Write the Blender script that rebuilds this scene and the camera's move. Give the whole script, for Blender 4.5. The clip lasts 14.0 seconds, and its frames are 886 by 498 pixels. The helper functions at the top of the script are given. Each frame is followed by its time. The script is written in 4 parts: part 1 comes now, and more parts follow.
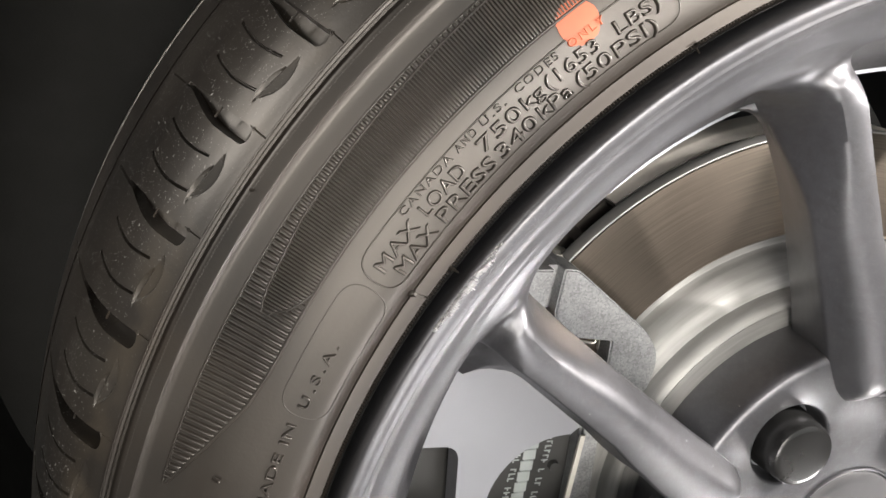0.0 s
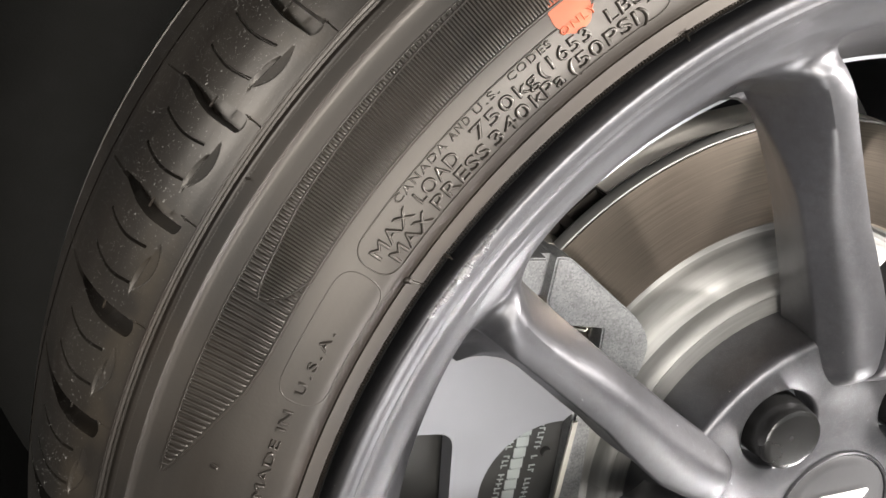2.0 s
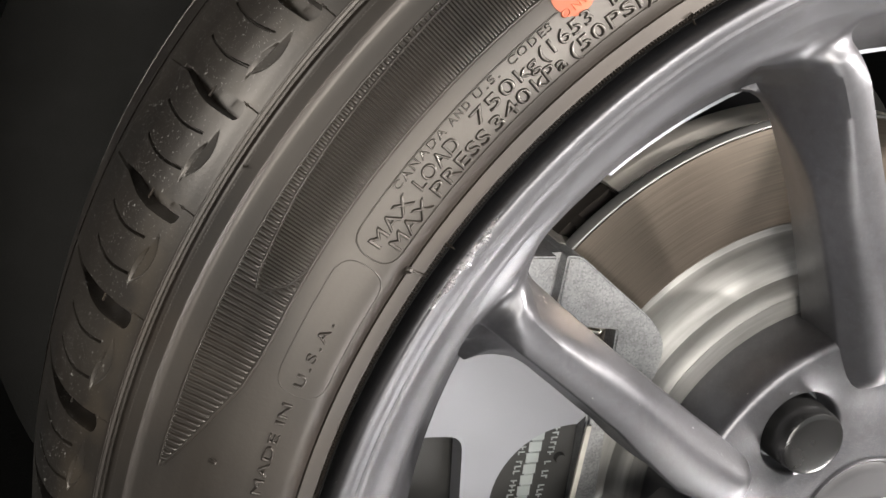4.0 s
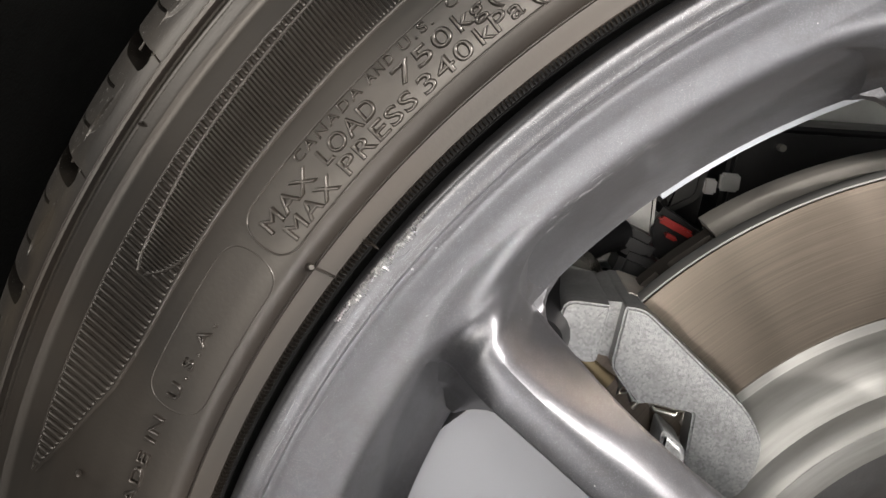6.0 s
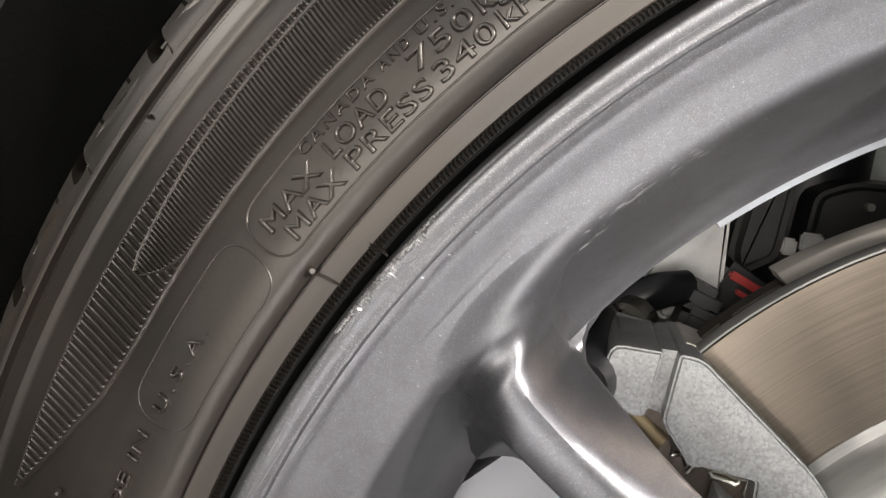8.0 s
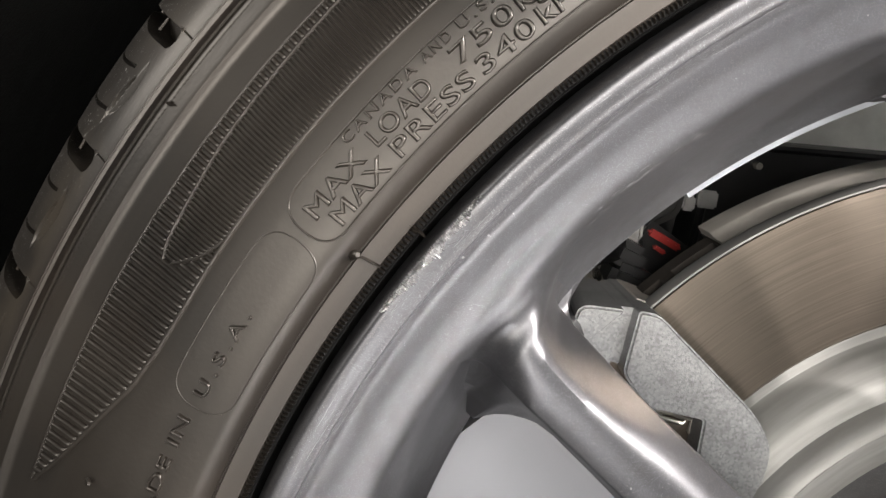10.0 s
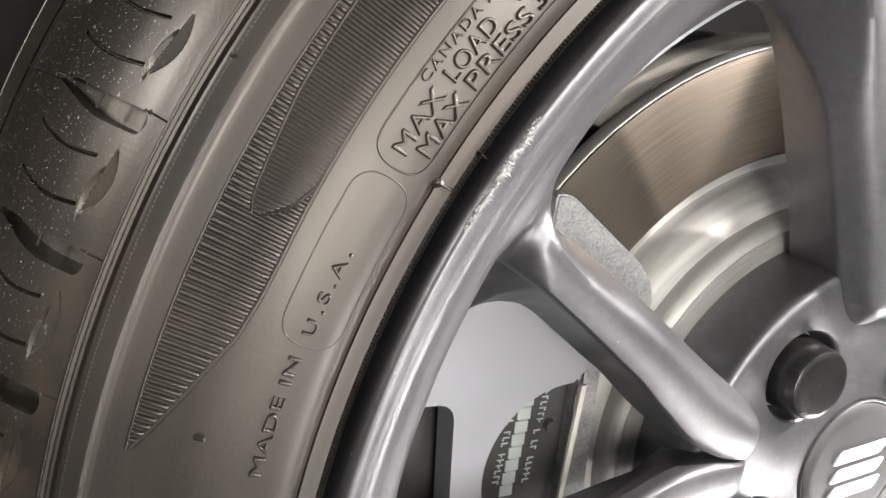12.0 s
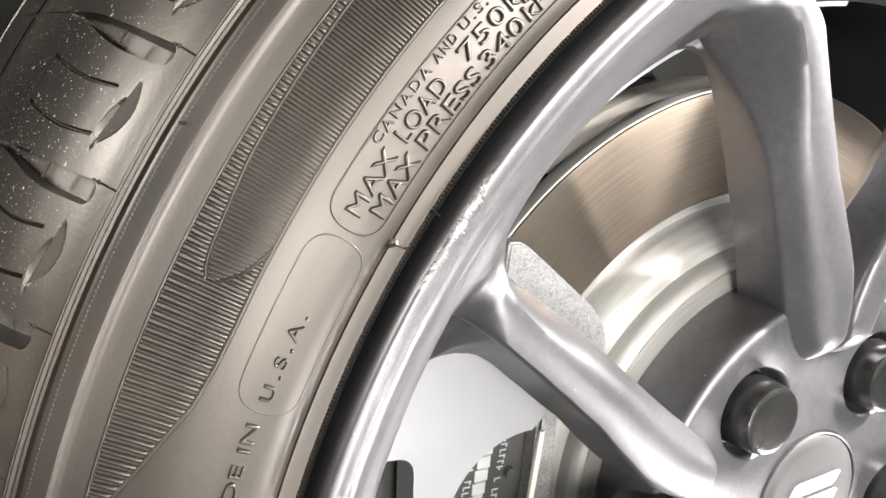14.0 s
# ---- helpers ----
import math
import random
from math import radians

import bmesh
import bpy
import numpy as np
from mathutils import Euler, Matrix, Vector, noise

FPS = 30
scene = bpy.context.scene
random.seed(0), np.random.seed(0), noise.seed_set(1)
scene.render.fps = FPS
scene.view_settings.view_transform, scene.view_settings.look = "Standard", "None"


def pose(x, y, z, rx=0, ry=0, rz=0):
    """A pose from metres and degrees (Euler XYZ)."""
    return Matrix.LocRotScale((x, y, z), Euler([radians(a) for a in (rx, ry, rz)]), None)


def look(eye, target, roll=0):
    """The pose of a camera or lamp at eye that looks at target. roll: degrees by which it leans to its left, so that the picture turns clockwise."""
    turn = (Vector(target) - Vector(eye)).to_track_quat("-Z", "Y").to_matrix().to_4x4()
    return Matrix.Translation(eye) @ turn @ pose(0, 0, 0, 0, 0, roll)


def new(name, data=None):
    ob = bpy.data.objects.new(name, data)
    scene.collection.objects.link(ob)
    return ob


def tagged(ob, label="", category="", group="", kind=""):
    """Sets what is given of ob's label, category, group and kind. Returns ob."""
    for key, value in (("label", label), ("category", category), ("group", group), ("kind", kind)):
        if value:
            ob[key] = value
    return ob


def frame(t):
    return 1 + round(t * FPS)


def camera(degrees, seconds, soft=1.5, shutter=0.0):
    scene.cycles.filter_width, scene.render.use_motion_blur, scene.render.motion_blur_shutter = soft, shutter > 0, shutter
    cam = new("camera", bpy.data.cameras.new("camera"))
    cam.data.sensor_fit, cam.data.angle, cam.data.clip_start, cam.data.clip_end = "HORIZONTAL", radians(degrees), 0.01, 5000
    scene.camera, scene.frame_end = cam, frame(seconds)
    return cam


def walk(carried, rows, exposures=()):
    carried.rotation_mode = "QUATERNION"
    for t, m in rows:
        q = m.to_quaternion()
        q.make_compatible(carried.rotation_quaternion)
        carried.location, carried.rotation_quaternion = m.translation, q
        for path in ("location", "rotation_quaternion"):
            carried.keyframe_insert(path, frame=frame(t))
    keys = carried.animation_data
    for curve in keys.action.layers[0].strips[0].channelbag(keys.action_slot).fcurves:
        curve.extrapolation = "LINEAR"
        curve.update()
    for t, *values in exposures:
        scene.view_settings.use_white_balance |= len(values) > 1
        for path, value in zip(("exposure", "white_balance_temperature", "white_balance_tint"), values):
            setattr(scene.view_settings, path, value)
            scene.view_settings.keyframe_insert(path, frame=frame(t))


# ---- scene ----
H = 0.324          # height of the wheel's axle over the floor = tyre radius
cam = camera(51.7, 14.0)
ROWS = [
    (0, -0.2813, -0.2224, 0.5459, 70.87, -5.64, -16.96),
    (0.5, -0.2834, -0.2231, 0.5454, 70.77, -5.60, -17.37),
    (1, -0.2838, -0.2232, 0.5450, 70.69, -5.64, -17.65),
    (1.5, -0.2842, -0.2230, 0.5454, 70.61, -5.57, -17.74),
    (2, -0.2837, -0.2248, 0.5448, 70.56, -5.54, -17.76),
    (2.5, -0.2838, -0.2262, 0.5453, 70.71, -5.36, -17.51),
    (3, -0.2818, -0.2283, 0.5449, 70.85, -5.27, -17.22),
    (3.2, -0.2803, -0.2277, 0.5438, 70.86, -5.11, -17.04),
    (5.3, -0.2270, -0.2176, 0.5197, 74.13, -5.96, -5.83),
    (5.5, -0.2106, -0.2074, 0.5186, 74.02, -6.21, -2.21),
    (6, -0.1816, -0.1873, 0.5051, 76.04, -5.90, 2.26),
    (6.5, -0.1704, -0.1718, 0.4921, 79.08, -6.34, 6.87),
    (7, -0.1647, -0.1706, 0.4897, 80.46, -6.98, 8.21),
    (7.5, -0.1653, -0.1694, 0.4869, 80.82, -7.07, 8.31),
    (8, -0.1659, -0.1693, 0.4868, 80.90, -7.26, 8.24),
    (8.2, -0.1666, -0.1690, 0.4857, 80.93, -7.19, 8.16),
    (10.3, -0.2226, -0.1868, 0.4923, 77.76, -6.51, -7.16),
    (10.5, -0.2339, -0.1893, 0.5007, 75.46, -5.94, -10.45),
    (11, -0.2669, -0.1894, 0.5114, 74.36, -6.11, -18.09),
    (11.5, -0.2942, -0.1830, 0.5018, 73.40, -5.55, -23.72),
    (12, -0.3021, -0.1781, 0.4942, 73.79, -4.73, -25.96),
    (12.5, -0.3012, -0.1735, 0.4908, 74.25, -4.21, -26.87),
    (13, -0.2967, -0.1727, 0.4941, 74.73, -4.11, -27.90),
    (13.5, -0.2994, -0.1752, 0.5012, 75.38, -4.15, -29.07),
    (14, -0.3031, -0.1762, 0.4992, 76.27, -3.75, -29.52),
]
EXPOSURES = [(0.0, 0.35), (3.2, 0.35), (5.3, -0.05), (8.2, -0.15), (10.3, 0.0), (11.0, 0.3), (12.0, 0.55), (13.0, 1.05), (14.0, 1.25)]
walk(cam, [(t, pose(x, y, z, rx, ry, rz)) for t, x, y, z, rx, ry, rz in ROWS], EXPOSURES)

# ---- world and lamps ----
# even ambient fill, reaching the wheel through the opening added in front
world = bpy.data.worlds.new("ambient_fill")
scene.world = world
world.use_nodes = True
world.node_tree.nodes["Background"].inputs[0].default_value = (0.95, 1.0, 0.98, 1)
world.node_tree.nodes["Background"].inputs[1].default_value = 0.52


def area_lamp(name, eye, target, size, watts, colour):
    data = bpy.data.lights.new(name, "AREA")
    data.shape, data.size, data.energy, data.color = "DISK", size, watts, colour
    ob = new(name, data)
    ob.matrix_world = look(eye, target)
    return ob


# unseen lamps added at fitted spots, standing in for one moving light
area_lamp("front_fill", (-0.115, -0.23, H + 0.245), (-0.20, 0.03, H + 0.12), 0.12, 0.58, (1.0, 0.94, 0.88))
area_lamp("low_right_fill", (0.28, -0.095, H - 0.265), (-0.17, 0.01, H + 0.15), 0.10, 1.35, (1.0, 0.965, 0.93))
# unseen lamp added where the spoke face mirrors it, to raise a highlight
area_lamp("spoke_fill", (-0.12, -0.24, H - 0.03), (-0.175, 0.02, H + 0.12), 0.07, 0.33, (1.0, 0.96, 0.93))
area_lamp("upper_right_key", (0.26, -0.175, H + 0.32), (-0.20, 0.03, H + 0.12), 0.03, 6.8, (1.0, 0.94, 0.89))
area_lamp("tread_fill", (-1.422, -0.038, H + 0.778), (-0.20, 0.03, H + 0.12), 0.30, 7.0, (1.0, 0.95, 0.88))
area_lamp("wide_front_fill", (-0.444, -1.352, H + 0.192), (-0.20, 0.03, H + 0.12), 0.60, 12.8, (1.0, 0.935, 0.85))


# ---- materials ----
def material(name, build):
    m = bpy.data.materials.new(name)
    m.use_nodes = True
    build(m.node_tree, m.node_tree.nodes["Principled BSDF"])
    return m


def add(tree, kind, **values):
    node = tree.nodes.new(kind)
    for key, value in values.items():
        if key in node.inputs:
            node.inputs[key].default_value = value
    return node


def noise_at(tree, scale, detail=4.0, stretch=None, place=False):
    coords = tree.nodes.new("ShaderNodeTexCoord")
    if place:
        spot = tree.nodes.new("ShaderNodeNewGeometry")
        tex = add(tree, "ShaderNodeTexNoise", Scale=scale, Detail=detail)
        tree.links.new(spot.outputs["Position"], tex.inputs["Vector"])
        return tex
    tex = add(tree, "ShaderNodeTexNoise", Scale=scale, Detail=detail)
    if stretch:
        mapping = tree.nodes.new("ShaderNodeMapping")
        mapping.inputs["Scale"].default_value = stretch
        tree.links.new(coords.outputs["Object"], mapping.inputs["Vector"])
        tree.links.new(mapping.outputs[0], tex.inputs["Vector"])
    else:
        tree.links.new(coords.outputs["Object"], tex.inputs["Vector"])
    return tex


def ramp(tree, fac, stops):
    node = tree.nodes.new("ShaderNodeValToRGB")
    node.color_ramp.elements[0].position, node.color_ramp.elements[0].color = stops[0][0], (*stops[0][1], 1)
    node.color_ramp.elements[1].position, node.color_ramp.elements[1].color = stops[-1][0], (*stops[-1][1], 1)
    for pos, col in stops[1:-1]:
        e = node.color_ramp.elements.new(pos)
        e.color = (*col, 1)
    tree.links.new(fac, node.inputs[0])
    return node


def mix(tree, a, b, fac, mode="MIX"):
    node = tree.nodes.new("ShaderNodeMix")
    node.data_type, node.blend_type = "RGBA", mode
    for sock, value in ((node.inputs[6], a), (node.inputs[7], b)):
        if isinstance(value, tuple):
            sock.default_value = (*value, 1)
        else:
            tree.links.new(value, sock)
    if isinstance(fac, float):
        node.inputs[0].default_value = fac
    else:
        tree.links.new(fac, node.inputs[0])
    return node.outputs[2]


def bump(tree, bsdf, height, strength, distance):
    node = add(tree, "ShaderNodeBump", Strength=strength, Distance=distance)
    tree.links.new(height, node.inputs["Height"])
    tree.links.new(node.outputs[0], bsdf.inputs["Normal"])
    return node


def polar(tree, centre, per_metre, per_turn, place=False):
    """Coordinates round the axle: radius and angle, scaled."""
    coords = tree.nodes.new("ShaderNodeTexCoord")
    split = tree.nodes.new("ShaderNodeSeparateXYZ")
    where = tree.nodes.new("ShaderNodeNewGeometry").outputs["Position"] if place else coords.outputs["Object"]
    tree.links.new(where, split.inputs[0])
    lower = add(tree, "ShaderNodeMath")
    lower.operation = "SUBTRACT"
    lower.inputs[1].default_value = centre
    tree.links.new(split.outputs[2], lower.inputs[0])
    flat = tree.nodes.new("ShaderNodeCombineXYZ")
    tree.links.new(split.outputs[0], flat.inputs[0])
    tree.links.new(lower.outputs[0], flat.inputs[1])
    size = tree.nodes.new("ShaderNodeVectorMath")
    size.operation = "LENGTH"
    tree.links.new(flat.outputs[0], size.inputs[0])
    turn = tree.nodes.new("ShaderNodeMath")
    turn.operation = "ARCTAN2"
    tree.links.new(lower.outputs[0], turn.inputs[0])
    tree.links.new(split.outputs[0], turn.inputs[1])
    out = tree.nodes.new("ShaderNodeCombineXYZ")
    for k, (source, by) in enumerate(((size.outputs["Value"], per_metre), (turn.outputs[0], per_turn))):
        times = add(tree, "ShaderNodeMath")
        times.operation = "MULTIPLY"
        times.inputs[1].default_value = by
        tree.links.new(source, times.inputs[0])
        tree.links.new(times.outputs[0], out.inputs[k])
    return out.outputs[0], size.outputs["Value"]


def streaks_at(tree, centre, per_metre, per_turn, detail=4.0, place=False):
    vector, radius = polar(tree, centre, per_metre, per_turn, place)
    tex = add(tree, "ShaderNodeTexNoise", Scale=1.0, Detail=detail)
    tree.links.new(vector, tex.inputs["Vector"])
    return tex, radius


def rubber(dust, rough, specks=False, centre=0.0, bloom=1.0, sheen=0.8):
    def build(tree, bsdf):
        big, fine = noise_at(tree, 18.0, 5.0, None, specks), noise_at(tree, 900.0, 3.0)
        stain = ramp(tree, big.outputs[0], [(0.32, (0.0105, 0.0098, 0.0091)), (0.55, (0.0180 * bloom, 0.0146, 0.0120 / bloom)), (0.75, dust)])
        colour = stain.outputs[0]
        # wiped dust in streaks round the tyre, and brown bloom beside the rim
        streak, radius = streaks_at(tree, centre, 420.0, 3.0, 4.0, specks)
        wiped = ramp(tree, streak.outputs[0], [(0.45, (0, 0, 0)), (0.72, (0.35, 0.35, 0.35))])
        colour = mix(tree, colour, (0.027, 0.0232, 0.0192), wiped.outputs[0])
        if specks:
            # brown smear at the slots' ends; pale specks painted as glints, thickening towards the crown
            smear = ramp(tree, radius, [(0.3015, (0, 0, 0)), (0.3045, (0.75, 0.75, 0.75)), (0.3095, (0.6, 0.6, 0.6)), (0.3125, (0, 0, 0))])
            patchy = ramp(tree, noise_at(tree, 70.0, 4.0, None, True).outputs[0], [(0.42, (0, 0, 0)), (0.62, (1, 1, 1))])
            colour = mix(tree, colour, (0.046, 0.037, 0.027), mix(tree, smear.outputs[0], patchy.outputs[0], 1.0, "MULTIPLY"))
            crown = ramp(tree, radius, [(0.3065, (0.08, 0.08, 0.08)), (0.3150, (1, 1, 1))])
            for scale, low in ((1700.0, 0.70), (800.0, 0.735)):
                tiny = noise_at(tree, scale, 1.0, None, True)
                spot = ramp(tree, tiny.outputs[0], [(low, (0, 0, 0)), (low + 0.03, (1, 1, 1))])
                colour = mix(tree, colour, (0.45, 0.44, 0.42), mix(tree, spot.outputs[0], crown.outputs[0], 1.0, "MULTIPLY"))
        else:
            # tea-coloured stains
            tea = ramp(tree, noise_at(tree, 11.0, 6.0).outputs[0], [(0.52, (0, 0, 0)), (0.70, (0.7, 0.7, 0.7))])
            colour = mix(tree, colour, (0.040, 0.028, 0.018), tea.outputs[0])
        tree.links.new(colour, bsdf.inputs["Base Color"])
        gloss = ramp(tree, big.outputs[0], [(0.3, (rough - 0.03,) * 3), (0.7, (rough + 0.05,) * 3)])
        tree.links.new(gloss.outputs[0], bsdf.inputs["Roughness"])
        bsdf.inputs["Specular IOR Level"].default_value = sheen
        bsdf.inputs["Specular Tint"].default_value = (1.0, 0.95, 0.90, 1)
        bump(tree, bsdf, fine.outputs[0], 0.20, 0.00018)
    return build


RUBBER = material("sidewall_rubber", rubber((0.027, 0.0233, 0.0196), 0.41, False, H))
RELIEF = material("moulded_relief_rubber", rubber((0.027, 0.0233, 0.0196), 0.36, False, H))
FLANGE = material("brown_stained_rubber", rubber((0.034, 0.027, 0.020), 0.54, False, H, 1.1, 1.0))
TREAD = material("tread_rubber", rubber((0.027, 0.0233, 0.0193), 0.40, True, H, 1.0, 0.9))


def alloy(tree, bsdf):
    big, flake, scuff = noise_at(tree, 25.0, 5.0), noise_at(tree, 6500.0, 1.0), noise_at(tree, 420.0, 2.0)
    col = ramp(tree, big.outputs[0], [(0.3, (0.126, 0.127, 0.137)), (0.7, (0.156, 0.156, 0.166))])
    spark = ramp(tree, flake.outputs[0], [(0.40, (0.84,) * 3), (0.62, (1.05,) * 3), (0.74, (2.6,) * 3)])
    worn = ramp(tree, scuff.outputs[0], [(0.765, (0, 0, 0)), (0.785, (0.7, 0.7, 0.7))])
    paint = mix(tree, col.outputs[0], spark.outputs[0], 1.0, "MULTIPLY")
    grime = ramp(tree, noise_at(tree, 260.0, 6.0).outputs[0], [(0.34, (0.93, 0.92, 0.905)), (0.52, (1, 1, 1)), (0.7, (1.04, 1.04, 1.04))])
    paint = mix(tree, paint, grime.outputs[0], 1.0, "MULTIPLY")
    tree.links.new(mix(tree, paint, (0.62, 0.62, 0.62), worn.outputs[0]), bsdf.inputs["Base Color"])
    bsdf.inputs["Metallic"].default_value = 0.90
    gloss = ramp(tree, big.outputs[0], [(0.3, (0.41,) * 3), (0.75, (0.48,) * 3)])
    tree.links.new(gloss.outputs[0], bsdf.inputs["Roughness"])
    bsdf.inputs["Coat Weight"].default_value = 0.18
    bsdf.inputs["Coat Roughness"].default_value = 0.3
    bump(tree, bsdf, flake.outputs[0], 0.10, 0.0002)


ALLOY = material("grey_wheel_paint", alloy)


def plain(colour, rough, metal=0.0, grain=300.0, depth=0.0003, strength=0.2, vary=0.25):
    def build(tree, bsdf):
        big, fine = noise_at(tree, 40.0, 4.0), noise_at(tree, grain, 3.0)
        col = ramp(tree, big.outputs[0], [(0.3, tuple(c * (1 - vary) for c in colour)), (0.7, tuple(min(1, c * (1 + vary)) for c in colour))])
        tree.links.new(col.outputs[0], bsdf.inputs["Base Color"])
        gloss = ramp(tree, big.outputs[0], [(0.3, (rough * 0.85,) * 3), (0.7, (min(1, rough * 1.2),) * 3)])
        tree.links.new(gloss.outputs[0], bsdf.inputs["Roughness"])
        bsdf.inputs["Metallic"].default_value = metal
        bump(tree, bsdf, fine.outputs[0], strength, depth)
    return build


def turned(colour, rough, rings, metal=1.0):
    """Metal turned on a lathe: fine rings round the axle."""
    def build(tree, bsdf):
        tex, radius = streaks_at(tree, H, rings, 3.0)
        big = noise_at(tree, 30.0, 4.0)
        fac = mix(tree, tex.outputs[0], big.outputs[0], 0.4)
        col = ramp(tree, fac, [(0.3, tuple(c * 0.7 for c in colour)), (0.7, tuple(min(1, c * 1.15) for c in colour))])
        tree.links.new(col.outputs[0], bsdf.inputs["Base Color"])
        bsdf.inputs["Metallic"].default_value = metal
        bsdf.inputs["Roughness"].default_value = rough
        bump(tree, bsdf, tex.outputs[0], 0.14, 0.0003)
    return build


# black rubber darkened further, with the rim gap's shade put into its colour
BEADM = material("shade_black_bead_rubber", plain((0.007, 0.007, 0.007), 0.6))
DISC = material("worn_disc_steel", turned((0.262, 0.221, 0.181), 0.35, 1800.0))
HAT = material("zinc_coated_hat", turned((0.34, 0.337, 0.326), 0.58, 500.0, 0.65))
EDGE = material("bare_shield_steel", plain((0.70, 0.665, 0.61), 0.40, 0.6))
def galvanised(tree, bsdf):
    coords = tree.nodes.new("ShaderNodeTexCoord")
    grain = add(tree, "ShaderNodeTexVoronoi", Scale=1300.0)
    tree.links.new(coords.outputs["Object"], grain.inputs["Vector"])
    patch, fine = noise_at(tree, 90.0, 4.0), noise_at(tree, 2300.0, 3.0)
    base = ramp(tree, patch.outputs[0], [(0.3, (0.30, 0.306, 0.31)), (0.7, (0.41, 0.416, 0.42))])
    crystal = ramp(tree, grain.outputs["Color"], [(0.15, (0.78,) * 3), (0.85, (1.22,) * 3)])
    tree.links.new(mix(tree, base.outputs[0], crystal.outputs[0], 1.0, "MULTIPLY"), bsdf.inputs["Base Color"])
    bsdf.inputs["Metallic"].default_value = 0.65
    gloss = ramp(tree, grain.outputs["Color"], [(0.2, (0.34,) * 3), (0.9, (0.60,) * 3)])
    tree.links.new(gloss.outputs[0], bsdf.inputs["Roughness"])
    bump(tree, bsdf, fine.outputs[0], 0.34, 0.0005)


ZINC = material("galvanised_casting", galvanised)
CALIPER = material("silver_caliper_paint", plain((0.31, 0.315, 0.34), 0.60, 0.6, 500.0, 0.0002, 0.1, 0.06))
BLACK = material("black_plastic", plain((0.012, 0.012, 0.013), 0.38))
PADBACK = material("black_pad_plate", plain((0.035, 0.035, 0.034), 0.55))
BOLT = material("black_bolt_cap", plain((0.010, 0.010, 0.010), 0.24, 0.0, 250.0, 0.0001, 0.10))
SEAT = material("bare_bolt_seat", plain((0.60, 0.63, 0.68), 0.36, 0.6))
CAPM = material("charcoal_cap", plain((0.040, 0.040, 0.043), 0.58))
WHITE = material("white_print", plain((0.78, 0.79, 0.78), 0.4, 0.0, 300.0, 0.0002, 0.1, 0.03))
PALE = material("faded_white_print", plain((0.33, 0.36, 0.355), 0.6, 0.0, 300.0, 0.0002, 0.1, 0.15))
IRON = material("dark_cast_iron", plain((0.05, 0.043, 0.037), 0.7, 0.3))
PANEL = material("pale_grey_body_paint", plain((0.72, 0.74, 0.72), 0.5))
REDPAINT = material("red_paint_mark", plain((0.42, 0.105, 0.048), 0.55, 0.0, 160.0, 0.0004, 0.3, 0.35))
REDCLIP = material("red_plastic", plain((0.42, 0.035, 0.03), 0.4))
BRASS = material("yellow_passivated_steel", plain((0.42, 0.33, 0.20), 0.40, 0.8))
SPRINGM = material("cream_spring_steel", plain((0.62, 0.60, 0.54), 0.5, 0.2))
CLIP = material("spring_steel", plain((0.55, 0.53, 0.48), 0.3, 1.0))
KNUCKLE = material("cast_aluminium", plain((0.55, 0.55, 0.54), 0.5, 0.5, 300.0, 0.0006, 0.5))
CHIP = material("scraped_bare_metal", plain((0.60, 0.60, 0.61), 0.28, 1.0, 900.0, 0.0010, 0.8, 0.3))
SCUFF = material("pale_scuff", plain((0.27, 0.27, 0.28), 0.45, 0.5, 900.0, 0.0003, 0.3, 0.35))
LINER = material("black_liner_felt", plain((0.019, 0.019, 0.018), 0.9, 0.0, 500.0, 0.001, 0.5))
FLOORM = material("dark_concrete", plain((0.07, 0.07, 0.068), 0.75, 0.0, 60.0, 0.002, 0.4))
WALLM = material("dark_wall_paint", plain((0.05, 0.052, 0.05), 0.7, 0.0, 80.0, 0.001, 0.3))


# ---- mesh helpers; wheel places are given as radius, angle in degrees, depth ----
def P(r, th, y):
    a = radians(th)
    return (r * math.cos(a), y, r * math.sin(a) + H)


def thing(name, label, category, group="", base=(0, 0, 0)):
    ob = tagged(new(name), label, category, group)
    ob.location = base
    return ob


def part(name, verts, faces, mat, parent=None, label="", angle=35.0):
    me = bpy.data.meshes.new(name)
    me.from_pydata([tuple(v) for v in verts], [], [tuple(f) for f in faces])
    me.validate()
    bm = bmesh.new()
    bm.from_mesh(me)
    bmesh.ops.recalc_face_normals(bm, faces=bm.faces)
    bm.to_mesh(me)
    bm.free()
    me.polygons.foreach_set("use_smooth", [True] * len(me.polygons))
    me.set_sharp_from_angle(angle=radians(angle))
    me.materials.append(mat)
    ob = new(name, me)
    if parent:
        ob.parent = parent
    return tagged(ob, label)


def part_bm(name, bm, mat, parent=None, label="", angle=35.0):
    verts = [v.co.copy() for v in bm.verts]
    bm.verts.index_update()
    faces = [[v.index for v in f.verts] for f in bm.faces]
    bm.free()
    return part(name, verts, faces, mat, parent, label, angle)


def lathe(profile, segs=720, th0=0.0, th1=360.0, closed=False):
    """A surface of revolution round the axle from (radius, depth) pairs."""
    whole = abs(th1 - th0 - 360.0) < 1e-6
    n = segs if whole else segs + 1
    verts, faces, m = [], [], len(profile)
    for i in range(n):
        th = th0 + (th1 - th0) * i / segs
        verts += [P(r, th, y) for r, y in profile]
    for i in range(segs):
        a, b = i * m, ((i + 1) % n) * m
        for j in range(m if closed else m - 1):
            k = (j + 1) % m
            faces.append((a + j, a + k, b + k, b + j))
    if closed and not whole:
        faces += [tuple(range(m)), tuple(range((n - 1) * m, n * m))]
    return verts, faces


